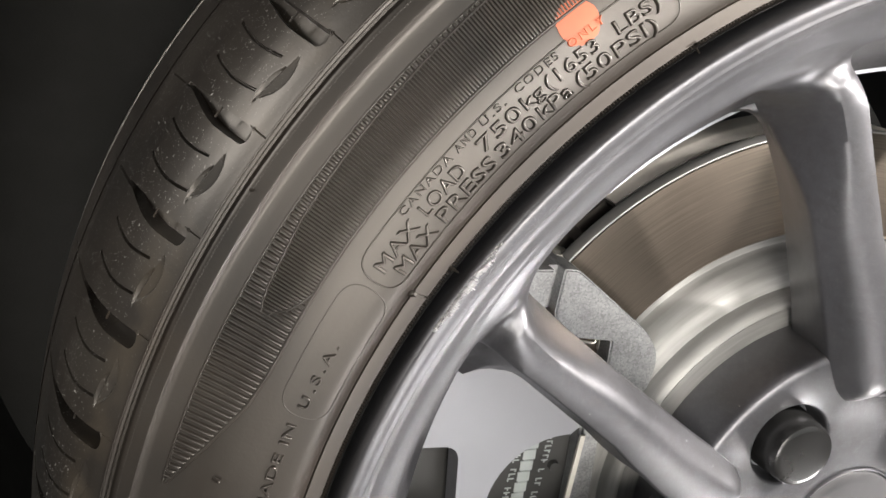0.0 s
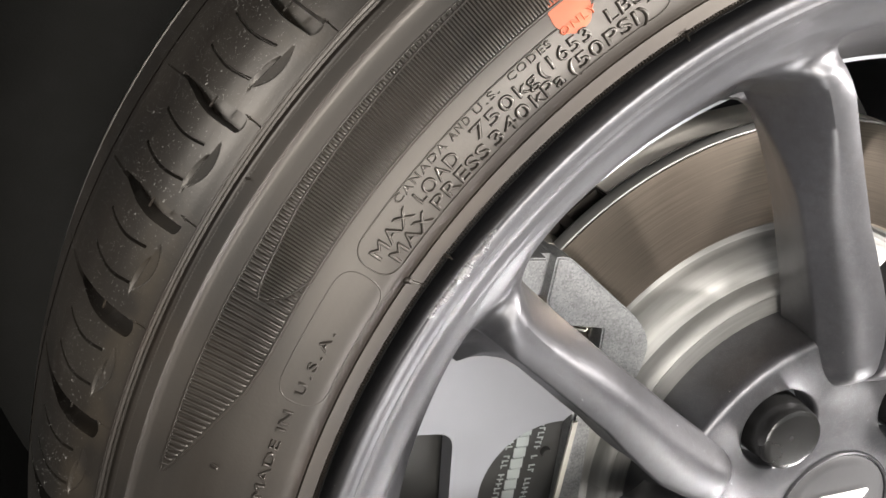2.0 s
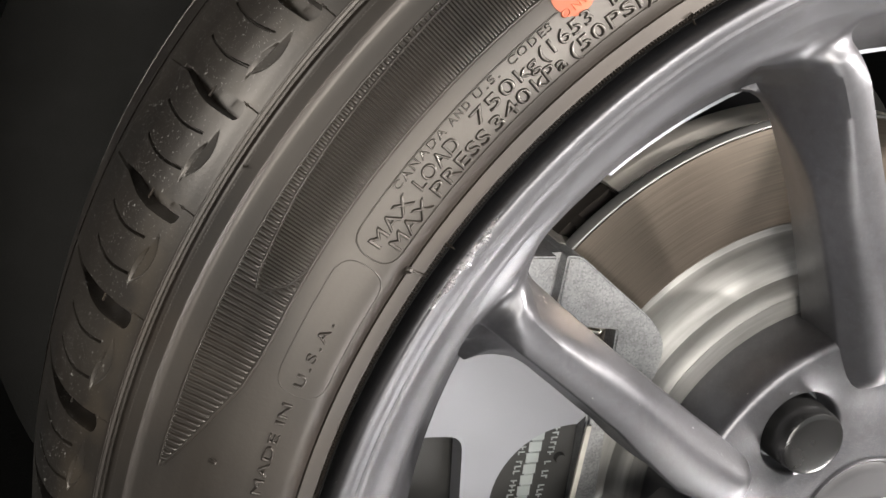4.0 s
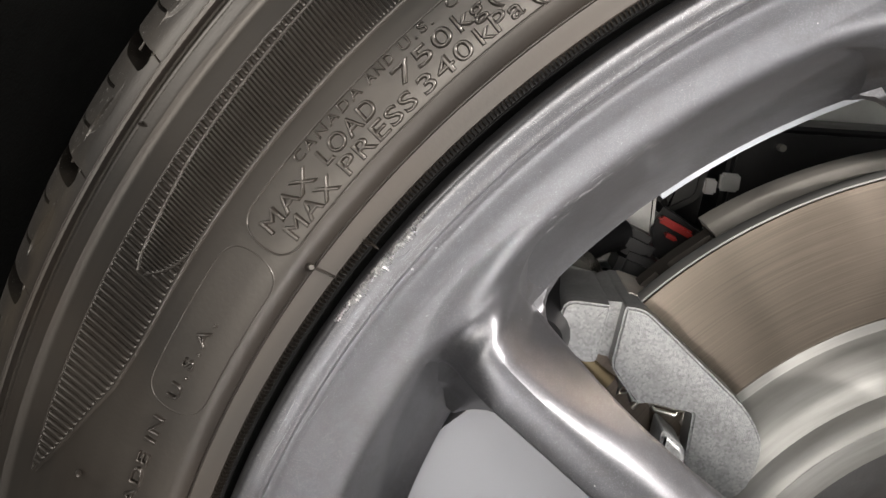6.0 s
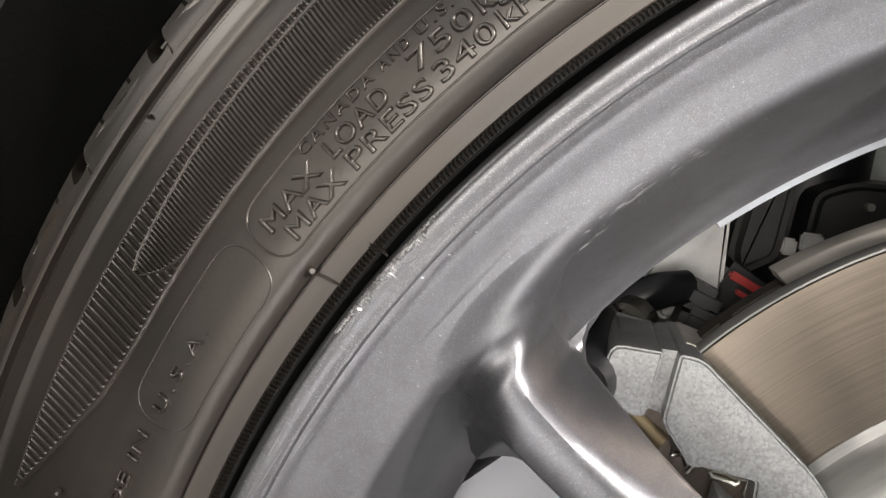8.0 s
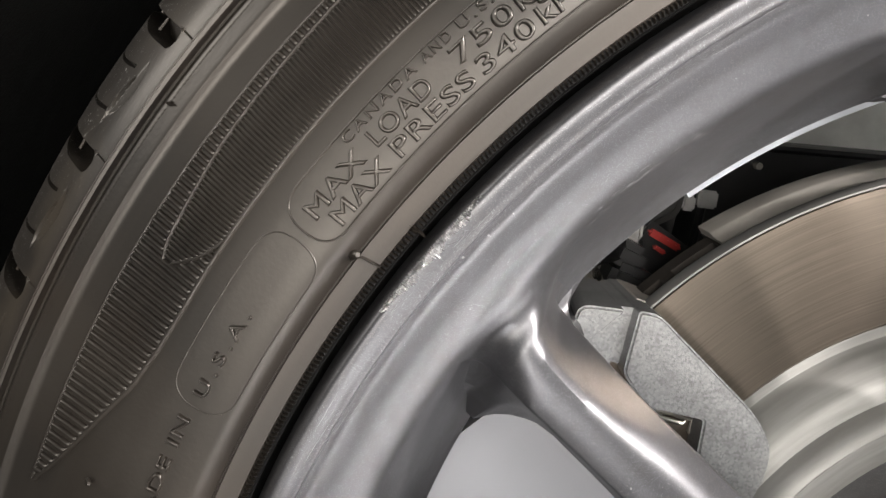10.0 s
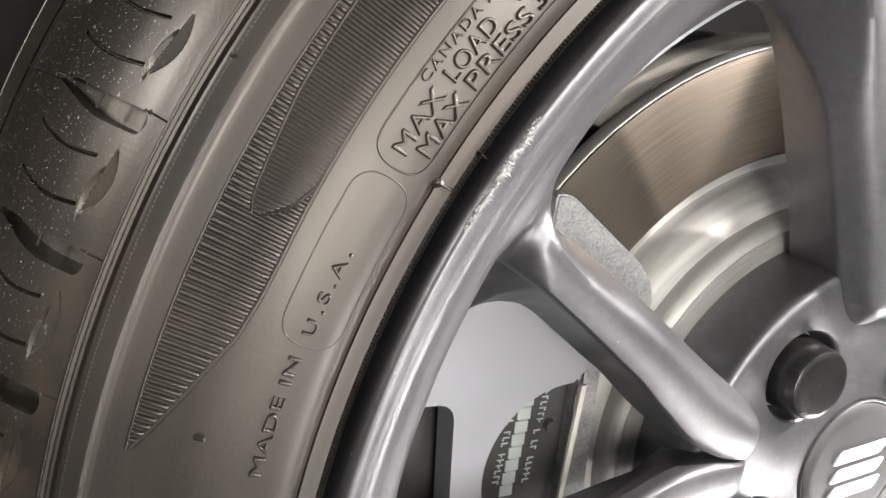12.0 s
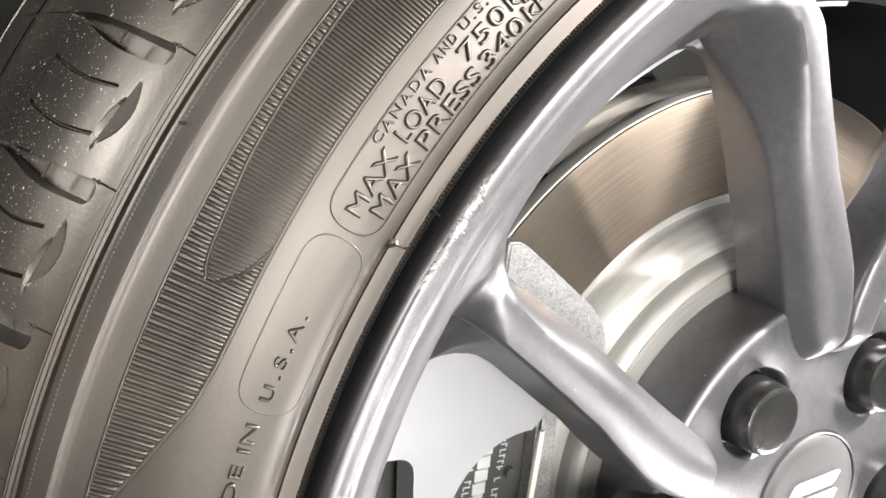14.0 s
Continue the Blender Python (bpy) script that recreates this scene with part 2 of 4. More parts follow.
def smooth_profile(points, step=0.0015):
    """A Catmull-Rom curve through (radius, depth) points, cut at about even steps."""
    pts = [np.array(p, float) for p in points]
    pts = [2 * pts[0] - pts[1]] + pts + [2 * pts[-1] - pts[-2]]
    out = []
    for a, b, c, d in zip(pts, pts[1:], pts[2:], pts[3:]):
        n = max(2, int(np.linalg.norm(c - b) / step))
        for k in range(n):
            t = k / n
            out.append(tuple(0.5 * (2 * b + (c - a) * t + (2 * a - 5 * b + 4 * c - d) * t * t + (3 * b - a - 3 * c + d) * t ** 3)))
    return out + [tuple(pts[-2])]


def box_bm(sx, sy, sz, bevel=0.0, at=(0, 0, 0), turn=(0, 0, 0)):
    bm = bmesh.new()
    bmesh.ops.create_cube(bm, size=1.0)
    bmesh.ops.scale(bm, vec=(sx, sy, sz), verts=bm.verts)
    if bevel:
        bmesh.ops.bevel(bm, geom=bm.edges[:], offset=bevel, segments=2, affect="EDGES")
    bmesh.ops.transform(bm, matrix=pose(*at, *turn), verts=bm.verts)
    return bm


def prism(outline, y0, y1, bevel=0.0):
    """A plate cut along an outline of (x, z) wheel coordinates, between two depths."""
    bm = bmesh.new()
    front = [bm.verts.new((x, y0, z + H)) for x, z in outline]
    face = bm.faces.new(front)
    got = bmesh.ops.extrude_face_region(bm, geom=[face])
    bmesh.ops.translate(bm, vec=(0, y1 - y0, 0), verts=[v for v in got["geom"] if isinstance(v, bmesh.types.BMVert)])
    if bevel:
        bmesh.ops.bevel(bm, geom=[e for e in bm.edges if all(abs(v.co.y - y0) < 1e-6 for v in e.verts)], offset=bevel, segments=3, affect="EDGES")
    return bm


def rounded(outline, radius, n=6):
    """The outline with its corners rounded."""
    out, m = [], len(outline)
    for i in range(m):
        p, a, b = Vector(outline[i]), Vector(outline[i - 1]), Vector(outline[(i + 1) % m])
        rad = radius[i] if isinstance(radius, (list, tuple)) else radius
        u, v = (a - p), (b - p)
        d = min(rad, u.length * 0.48, v.length * 0.48)
        s, e = p + u.normalized() * d, p + v.normalized() * d
        for k in range(n + 1):
            t = k / n
            out.append(tuple(s * (1 - t) ** 2 + p * 2 * t * (1 - t) + e * t * t))
    return out


def rod(points, radius, sides=10):
    """A round bar along world points."""
    pts = [Vector(p) for p in points]
    verts, faces = [], []
    for i, p in enumerate(pts):
        d = (pts[min(i + 1, len(pts) - 1)] - pts[max(i - 1, 0)]).normalized()
        q = d.to_track_quat("Z", "Y")
        rad = radius[i] if isinstance(radius, (list, tuple)) else radius
        verts += [p + q @ Vector((rad * math.cos(6.28318 * k / sides), rad * math.sin(6.28318 * k / sides), 0)) for k in range(sides)]
    for i in range(len(pts) - 1):
        for k in range(sides):
            a, b = i * sides + k, i * sides + (k + 1) % sides
            faces.append((a, b, b + sides, a + sides))
    faces += [tuple(range(sides)), tuple(range((len(pts) - 1) * sides, len(pts) * sides))]
    return verts, faces


# ---- the place ----
def slab(name, size, at, mat, label, category):
    ob = part_bm(name, box_bm(*size, 0.0, at), mat)
    tagged(ob, label, category, kind="structure")
    return ob


slab("floor", (7.0, 7.0, 0.1), (0, 0.5, -0.05), FLOORM, "dark concrete garage floor under the wheel", "floor")
slab("wall_north", (7.2, 0.1, 2.7), (0, 4.05, 1.35), WALLM, "plain dark wall behind the car", "wall")
# the opening under this strip is added, out of view, to admit fill
slab("wall_south", (7.2, 0.1, 0.4), (0, -2.55, 2.5), WALLM, "unseen dark strip above an opening added to let in ambient fill", "wall")
slab("wall_west", (0.1, 7.0, 2.7), (-3.55, 0.5, 1.35), WALLM, "plain dark side wall of the garage", "wall")
slab("wall_east", (0.1, 7.0, 2.7), (3.55, 0.5, 1.35), WALLM, "plain dark side wall of the garage", "wall")
slab("ceiling", (7.2, 7.2, 0.1), (0, 0.5, 2.75), WALLM, "plain dark garage ceiling", "ceiling")

# wheel arch liner: a deep black half drum over the tyre
liner = thing("wheel_arch_liner", "black felt wheel arch liner around the tyre", "wheel arch")
lin = [(0.40, 0.12), (0.402, 0.42), (0.408, 0.42), (0.408, 0.12)]
part("arch", *lathe(lin, 96, -38.0, 218.0, True), LINER, liner)
part("inner_panel", *lathe([(0.05, 0.43), (0.405, 0.42), (0.405, 0.426), (0.05, 0.436)], 96, -38.0, 218.0, True), LINER, liner)

# ---- alloy wheel ----
wheel = thing("alloy_wheel", "dark grey ten-spoke alloy wheel with a scraped lip", "wheel")
lip = [(0.2050, 0.235), (0.2350, 0.236), (0.2370, 0.228), (0.2300, 0.222), (0.2120, 0.205), (0.2085, 0.150), (0.2085, 0.060), (0.2150, 0.030), (0.2280, 0.018),
       (0.2358, 0.0150), (0.2372, 0.0120)]
lip += smooth_profile([(0.2376, 0.0080), (0.2376, 0.0040), (0.2373, 0.0012), (0.2366, -0.0007), (0.2356, -0.0014), (0.2342, -0.0014), (0.2325, -0.0010), (0.2313, -0.0010), (0.2309, -0.0006)], 0.0005)
slope_line = smooth_profile([(0.2306, 0.0006), (0.2294, 0.0010), (0.2280, 0.0019), (0.2255, 0.0044), (0.2228, 0.0071), (0.2195, 0.0098), (0.2165, 0.0121), (0.2143, 0.0142), (0.2124, 0.0170), (0.2085, 0.0252), (0.2010, 0.0402), (0.1945, 0.0490)], 0.0008)
lip += slope_line
lip += [(0.1935, 0.0500), (0.1940, 0.0515), (0.1985, 0.0560), (0.2030, 0.0700), (0.2035, 0.1500), (0.2050, 0.2000)]
part("rim", *lathe(lip, 360, closed=True), ALLOY, wheel)

BOLT_TH = 131.5
SPOKE_TH = 129.8
SP_R = [0.060, 0.072, 0.085, 0.10, 0.12, 0.14, 0.16, 0.175, 0.187, 0.195, 0.202, 0.207, 0.2105, 0.2130, 0.2170]
SP_IN = [20.5, 19.8, 19.2, 18.5, 17.6, 16.9, 16.4, 16.1, 15.8, 15.4, 14.6, 13.2, 11.2, 8.8, 5.0]
SP_OUT = [35.9, 35.9, 35.6, 33.4, 29.0, 25.6, 23.7, 22.6, 21.9, 21.5, 21.3, 21.3, 21.4, 21.6, 22.0]
# how far the back edges lie from the front ones
BK_R = [0.060, 0.072, 0.085, 0.10, 0.12, 0.14, 0.16, 0.175, 0.1805, 0.184, 0.187, 0.190, 0.192, 0.1935, 0.2170]
BK_IN = [1.5, 1.6, 1.8, 2.2, 2.3, 2.2, 1.8, 1.2, 0.9, 0.6, 0.2, -0.5, -1.4, -3.4, -3.4]
BK_FAR = [0.0, 0.0, -4.0, -9.0, -8.0, -4.0, -1.0, 0.6, 1.2, 1.7, 2.3, 3.2, 4.0, 5.0, 5.0]
BK_OUT = [0.0, 0.0, 0.0, 0.8, 1.5, 1.5, 1.4, 1.3, 1.5, 1.9, 2.5, 3.4, 4.2, 5.0, 5.0]
SP_SECT = [(0.0, 1.0, 0), (0.0, 0.45, 0), (0.0, 0.0, 0.0070), (0.008, 0.0, 0.0040), (0.025, 0.0, 0.0021), (0.06, 0.0, 0.0011), (0.13, 0.0, 0.0006), (0.24, 0.0, 0.0002),
           (0.36, 0.0, 0.0), (0.46, 0.0, 0.0001), (0.54, 0.0, 0.0004), (0.61, 0.0, 0.0009), (0.67, 0.0, 0.0016), (0.725, 0.0, 0.0026), (0.77, 0.0, 0.0037), (0.82, 0.0, 0.0052), (0.88, 0.0, 0.0073), (0.95, 0.0, 0.0101),
           (0.980, 0.0, 0.0111), (0.994, 0.0, 0.0120), (1.0, 0.0, 0.0138), (1.0, 0.5, 0), (1.0, 1.0, 0)]


# inner slope of the rim, into which the spokes run
SLOPE_R = [p[0] for p in reversed(slope_line)]
SLOPE_Y = [p[1] for p in reversed(slope_line)]


def blend(a, b, width):
    """The nearer of two depths, rounded where they meet."""
    h = max(width - abs(a - b), 0.0) / width
    return min(a, b) - h * h * width / 4


def spoke(bolt_th, side):
    verts, faces = [], []
    rs = np.concatenate([np.linspace(0.060, 0.178, 36), np.linspace(0.1795, 0.2225, 46)])
    for r in rs:
        a_in, a_out = np.interp(r, SP_R, SP_IN), np.interp(r, SP_R, SP_OUT)
        b_in, b_out = np.interp(r, BK_R, BK_IN), np.interp(r, BK_R, BK_OUT if side > 0 else BK_FAR)
        front = 0.0135 + 0.105 * (0.20 - min(r, 0.20)) + (0.0 if r < 0.203 else 0.55 * (r - 0.203))
        if r < 0.074:
            front += 18.0 * (0.074 - r) ** 2 / 0.28
        back = np.interp(r, [0.06, 0.19, 0.2, 0.213, 0.2165], [0.066, 0.052, 0.0495, 0.030, 0.028])
        slope = float(np.interp(r, SLOPE_R, SLOPE_Y))
        sink = min(1.0, max(0.0, (r - 0.150) / 0.050))
        sink = sink * sink * (3.0 - 2.0 * sink) * max(0.0, slope - front - 0.013)
        ease = min(1.0, max(0.0, (r - 0.192) / 0.020))
        ease = ease * ease * (3.0 - 2.0 * ease)
        for u, deep, dy in SP_SECT:
            a = a_out + (a_in - a_out) * u + deep * (b_out if u < 0.5 else b_in)
            if deep == 0.0:
                y = front + dy + sink * (max(0.0, u - 0.55) / 0.45) ** 1.4
                if 0.3 < u < 0.97:
                    y += ease * (0.031 * (u - 0.38) * abs(u - 0.38) - dy)
                y += 0.011 * ease * max(0.0, 1.0 - u / 0.40) ** 2
                if r > 0.1945:
                    y = blend(y, slope, 0.0160) + float(np.interp(r, [0.213, 0.216, 0.2225], [-0.00004, -0.00002, 0.0003]))
            else:
                edge = front + 0.0125 + (sink if u > 0.5 else 0.0)
                rear = back if u > 0.5 else float(np.interp(r, [0.06, 0.10, 0.13, 0.185, 0.2, 0.213], [0.064, 0.048, 0.0405, 0.0405, 0.0495, 0.030]))
                y = edge + max(0.0005, rear - edge) * deep
            verts.append(P(r, bolt_th + side * a, y))
    m = len(SP_SECT)
    for i in range(len(rs) - 1):
        for j in range(m):
            k = (j + 1) % m
            faces.append((i * m + j, i * m + k, (i + 1) * m + k, (i + 1) * m + j))
    faces += [tuple(range(m)), tuple(range((len(rs) - 1) * m, len(rs) * m))]
    return verts, faces


for k in range(5):
    for side in (1, -1):
        part("spoke", *spoke(SPOKE_TH + 72.0 * k, side), ALLOY, wheel, "", 34.0)


# hub: a plate with five bolt holes and a recess for the cap, its rim rounded over
def hub_plate():
    bm = bmesh.new()
    def ring(cx, cz, r, n):
        vs = [bm.verts.new((cx + r * math.cos(6.283185 * i / n), 0.037, cz + r * math.sin(6.283185 * i / n) + H)) for i in range(n)]
        es = [bm.edges.new((vs[i], vs[(i + 1) % n])) for i in range(n)]
        return vs, es
    loops, edges = [], []
    outer, es = ring(0, 0, 0.0835, 120)
    edges += es
    inner, es = ring(0, 0, 0.0292, 72)
    edges += es
    holes = []
    for k in range(5):
        a = radians(BOLT_TH + 72 * k)
        vs, es = ring(0.0571 * math.cos(a), 0.0571 * math.sin(a), 0.0188, 40)
        holes.append((vs, (0.0571 * math.cos(a), 0.0571 * math.sin(a))))
        edges += es
    bmesh.ops.triangle_fill(bm, use_beauty=True, use_dissolve=False, edges=edges)
    def sweep(vs, centre, steps):
        last = vs
        cx, cz = centre
        for scale, y in steps:
            now = [bm.verts.new((cx + (v.co.x - cx) * scale, y, cz + H + (v.co.z - cz - H) * scale)) for v in vs]
            for i in range(len(vs)):
                j = (i + 1) % len(vs)
                bm.faces.new((last[i], last[j], now[j], now[i]))
            last = now
    sweep(outer, (0, 0), [(1.016, 0.0371), (1.030, 0.0378), (1.038, 0.0392), (1.042, 0.0415), (1.043, 0.046), (1.036, 0.056), (1.020, 0.068)])
    sweep(inner, (0, 0), [(0.985, 0.0374), (0.97, 0.0385), (0.965, 0.052), (0.3, 0.053)])
    for vs, c in holes:
        sweep(vs, c, [(0.97, 0.0373), (0.94, 0.0385), (0.925, 0.041), (0.91, 0.056), (0.55, 0.064)])
    return bm


part_bm("hub", hub_plate(), ALLOY, wheel, "", 40.0)

cap = part("centre_cap", *lathe([(0.0001, 0.0352), (0.012, 0.0353), (0.022, 0.0357), (0.0262, 0.0363), (0.0272, 0.0372), (0.0276, 0.0390), (0.0276, 0.05)], 96), CAPM, wheel, "round charcoal centre cap")
part("cap_ring", *lathe([(0.0273, 0.0385), (0.0276, 0.0366), (0.0282, 0.0362), (0.0286, 0.0368), (0.0287, 0.0400)], 96), ALLOY, cap)
for z0 in (0.0068, -0.0012, -0.0092):
    bar = rounded([(-0.0140, z0 - 0.0040), (0.0120, z0 - 0.0018), (0.0152, z0 + 0.0038), (-0.0105, z0 + 0.0016)], [0.0012, 0.0026, 0.0012, 0.0026], 5)
    part_bm("cap_bar", prism(bar, 0.0345, 0.0362), WHITE, cap, "slanted white bar")

for k in range(5):
    a = radians(BOLT_TH + 72 * k)
    cx, cz = 0.0571 * math.cos(a), 0.0571 * math.sin(a)
    prof = [(0.0001, 0.0284), (0.0104, 0.0284), (0.0120, 0.0286), (0.0130, 0.0292), (0.0136, 0.0306), (0.0147, 0.0430), (0.0150, 0.050), (0.0150, 0.058)]
    v, f = lathe(prof, 48)
    nut = part("wheel_bolt", [(p[0] + cx, p[1], p[2] + cz) for p in v], f, BOLT, wheel, "black capped wheel bolt")
    v, f = lathe([(0.0150, 0.047), (0.0156, 0.0466), (0.0172, 0.0500), (0.0172, 0.060)], 48)
    part("bolt_seat", [(p[0] + cx, p[1], p[2] + cz) for p in v], f, SEAT, nut, "bare metal ring")

# scrapes along the lip, a comb of short bright nicks
random.seed(4)
LIPR, LIPY = [0.2313, 0.2325, 0.2342, 0.2356, 0.2366, 0.2373], [-0.0008, -0.0010, -0.0014, -0.0014, -0.0007, 0.0012]
verts, faces = [], []
for i in range(420):
    th = random.uniform(142.9, 150.5)
    taper = min(1.0, (th - 142.4) / 2.5, (151.0 - th) / 2.5) * (0.75 + 0.25 * math.sin(th * 3.1))
    r0 = random.uniform(0.2362, 0.2369)
    ln = random.uniform(0.0007, 0.0025) * taper
    wide, lean = random.uniform(0.02, 0.055), random.uniform(-0.12, 0.05)
    base = len(verts)
    for k in range(4):
        r = r0 - ln * k / 3
        y = float(np.interp(r, LIPR, LIPY))
        w = wide * (0.5 if k in (0, 3) else 1.0)
        for o, h in ((-1, 0.0), (0, 0.00022), (1, 0.0)):
            verts.append(P(r, th + lean * k / 3 + o * w, y - h - 0.00004))
    for k in range(3):
        a = base + k * 3
        faces += [(a, a + 1, a + 4, a + 3), (a + 1, a + 2, a + 5, a + 4)]
tagged(part("scraped_band", verts, faces, CHIP, wheel, "bright scraped nicks on the lip", 20.0), kind="stuff")
# scuffs on the crease and fine scratches on the lip
RIMR = SLOPE_R + [0.2313, 0.2325, 0.2342, 0.2356]
RIMY = SLOPE_Y + [-0.0010, -0.0010, -0.0014, -0.0014]


def scratches(name, marks, label):
    verts, faces = [], []
    for r, th, length, width, slant in marks:
        base, n = len(verts), 4
        for k in range(n + 1):
            t = k / n
            w = width * (0.35 + 0.65 * math.sin(math.pi * (0.12 + 0.76 * t)))
            rr = r + slant * (t - 0.5)
            for o in (-0.5, 0.5):
                q = rr + o * w
                verts.append(P(q, th + math.degrees(length * (t - 0.5) / r), float(np.interp(q, RIMR, RIMY)) - 0.00012))
        faces += [(base + 2 * k, base + 2 * k + 1, base + 2 * k + 3, base + 2 * k + 2) for k in range(n)]
    tagged(part(name, verts, faces, SCUFF, wheel, label, 60.0), kind="stuff")


random.seed(12)
marks = [(random.gauss(0.2130, 0.0007), random.uniform(131.0, 146.0), random.uniform(0.0008, 0.0032), random.uniform(0.00012, 0.00035), random.uniform(-0.0003, 0.0003)) for i in range(30)]
marks += [(random.uniform(0.2092, 0.2215), random.uniform(128.0, 152.0), random.uniform(0.0002, 0.0006), random.uniform(0.0001, 0.0003), 0.0) for i in range(44)]
scratches("scuff", marks, "pale scuffs on the rim")
marks = [(random.uniform(0.2286, 0.2350), random.uniform(120.0, 160.0), random.uniform(0.002, 0.010), random.uniform(0.00005, 0.00012), random.uniform(-0.0006, 0.0006)) for i in range(26)]
scratches("fine_scratch", marks, "fine scratches along the lip")
chip = rounded([(0.2368, 145.05), (0.2340, 144.55), (0.2331, 145.15), (0.2345, 145.75), (0.2366, 146.05)], 0.4, 6)
verts, faces = [], []
for i, (r, th) in enumerate(chip):
    for q, h in ((-0.00012, 0.0), (0.0, 0.00016), (0.00012, 0.0)):
        verts.append(P(r + q, th + q * 60.0, float(np.interp(r, LIPR, LIPY)) - 0.00003 - h))
for i in range(len(chip) - 1):
    faces += [(i * 3 + j, i * 3 + j + 1, i * 3 + j + 4, i * 3 + j + 3) for j in (0, 1)]
part("paint_chip", verts, faces, SCUFF, wheel, "raised edge of a chip in the lip", 60.0)
part("wheel_weight", *lathe([(0.1936, 0.0505), (0.1918, 0.0512), (0.1918, 0.0580), (0.1990, 0.0590), (0.1985, 0.0545)], 60, 92.0, 132.2, True), SEAT, wheel, "stick-on silver balancing weight")

# ---- tyre ----
tyre = thing("tyre", "worn black low-profile tyre with moulded lettering and dust", "tyre")
SIDE = [(0.2335, 0.0240), (0.2370, 0.0180), (0.2384, 0.0125), (0.2389, 0.0085), (0.2391, 0.0060), (0.2393, 0.0052), (0.2396, 0.0050), (0.2398, 0.0057), (0.2414, 0.0053), (0.2416, 0.0041),
        (0.2419, 0.0036), (0.2440, 0.0034), (0.2460, 0.0031), (0.2464, 0.0031), (0.24665, 0.0042), (0.2469, 0.0042), (0.24715, 0.0027), (0.2478, 0.0020), (0.2492, 0.0011), (0.2510, 0.0005), (0.2546, 0.0006), (0.2596, 0.0016), (0.2645, 0.0027), (0.2700, 0.0046),
        (0.2732, 0.0060), (0.2785, 0.0088), (0.2830, 0.0110), (0.2862, 0.0124), (0.2890, 0.0137), (0.2908, 0.0145), (0.2918, 0.0148), (0.2926, 0.0146), (0.2934, 0.0144), (0.2942, 0.0148), (0.2952, 0.0156), (0.2969, 0.0165),
        (0.2976, 0.0170), (0.2980, 0.0178), (0.2985, 0.0190), (0.2991, 0.0192), (0.2995, 0.0184), (0.2999, 0.0174), (0.3006, 0.0174), (0.3013, 0.0180)]
TREADP = [(0.3013, 0.0180), (0.3052, 0.0220), (0.3092, 0.0275), (0.3130, 0.0340), (0.3165, 0.0430), (0.3192, 0.0550), (0.3210, 0.0700), (0.3228, 0.0900), (0.3238, 0.1180)]
SR, SY = [p[0] for p in SIDE], [p[1] for p in SIDE]


def S(r, th, h=0.0):
    """A place on the sidewall, h metres proud of it."""
    y = float(np.interp(r, SR, SY))
    k = float(np.interp(r + 0.0012, SR, SY) - np.interp(r - 0.0012, SR, SY)) / 0.0024
    n = math.hypot(1.0, k)
    return P(r + h * k / n, th, y - h / n)


fine = []
for a, b in zip(SIDE, SIDE[1:]):
    fine.append(a)
    if b[0] - a[0] > 0.0025:
        fine.append(((a[0] + b[0]) / 2, (a[1] + b[1]) / 2))
fine.append(SIDE[-1])
part("rim_flange", *lathe([p for p in fine if 0.2413 < p[0] < 0.24695], 480), FLANGE, tyre, "brown-stained flange beside the rim", 32.0)
part("sidewall", *lathe([p for p in fine if p[0] > 0.24685], 720), RUBBER, tyre, "dusty moulded sidewall", 32.0)
part("bead_ring", *lathe([p for p in fine if p[0] < 0.2417], 480), BEADM, tyre, "black bead ring against the rim", 32.0)
part("casing", *lathe([(0.2995, 0.0200), (0.2990, 0.0270), (0.3015, 0.0360), (0.3060, 0.0480), (0.3090, 0.0600), (0.3120, 0.1180), (0.3115, 0.18), (0.3090, 0.192), (0.3060, 0.202),
                        (0.2950, 0.220), (0.2650, 0.2340), (0.2475, 0.2362), (0.2370, 0.2280)], 240), RUBBER, tyre, "inner carcass and far sidewall")


# tread: one pitch of the shoulder, moulded as a relief and repeated round the tyre
PITCH = 360.0 / 58
curve = smooth_profile(TREADP, 0.0006)
arc = np.concatenate([[0.0], np.cumsum([math.hypot(b[0] - a[0], b[1] - a[1]) for a, b in zip(curve, curve[1:])])])
cr, cy = np.array([p[0] for p in curve]), np.array([p[1] for p in curve])


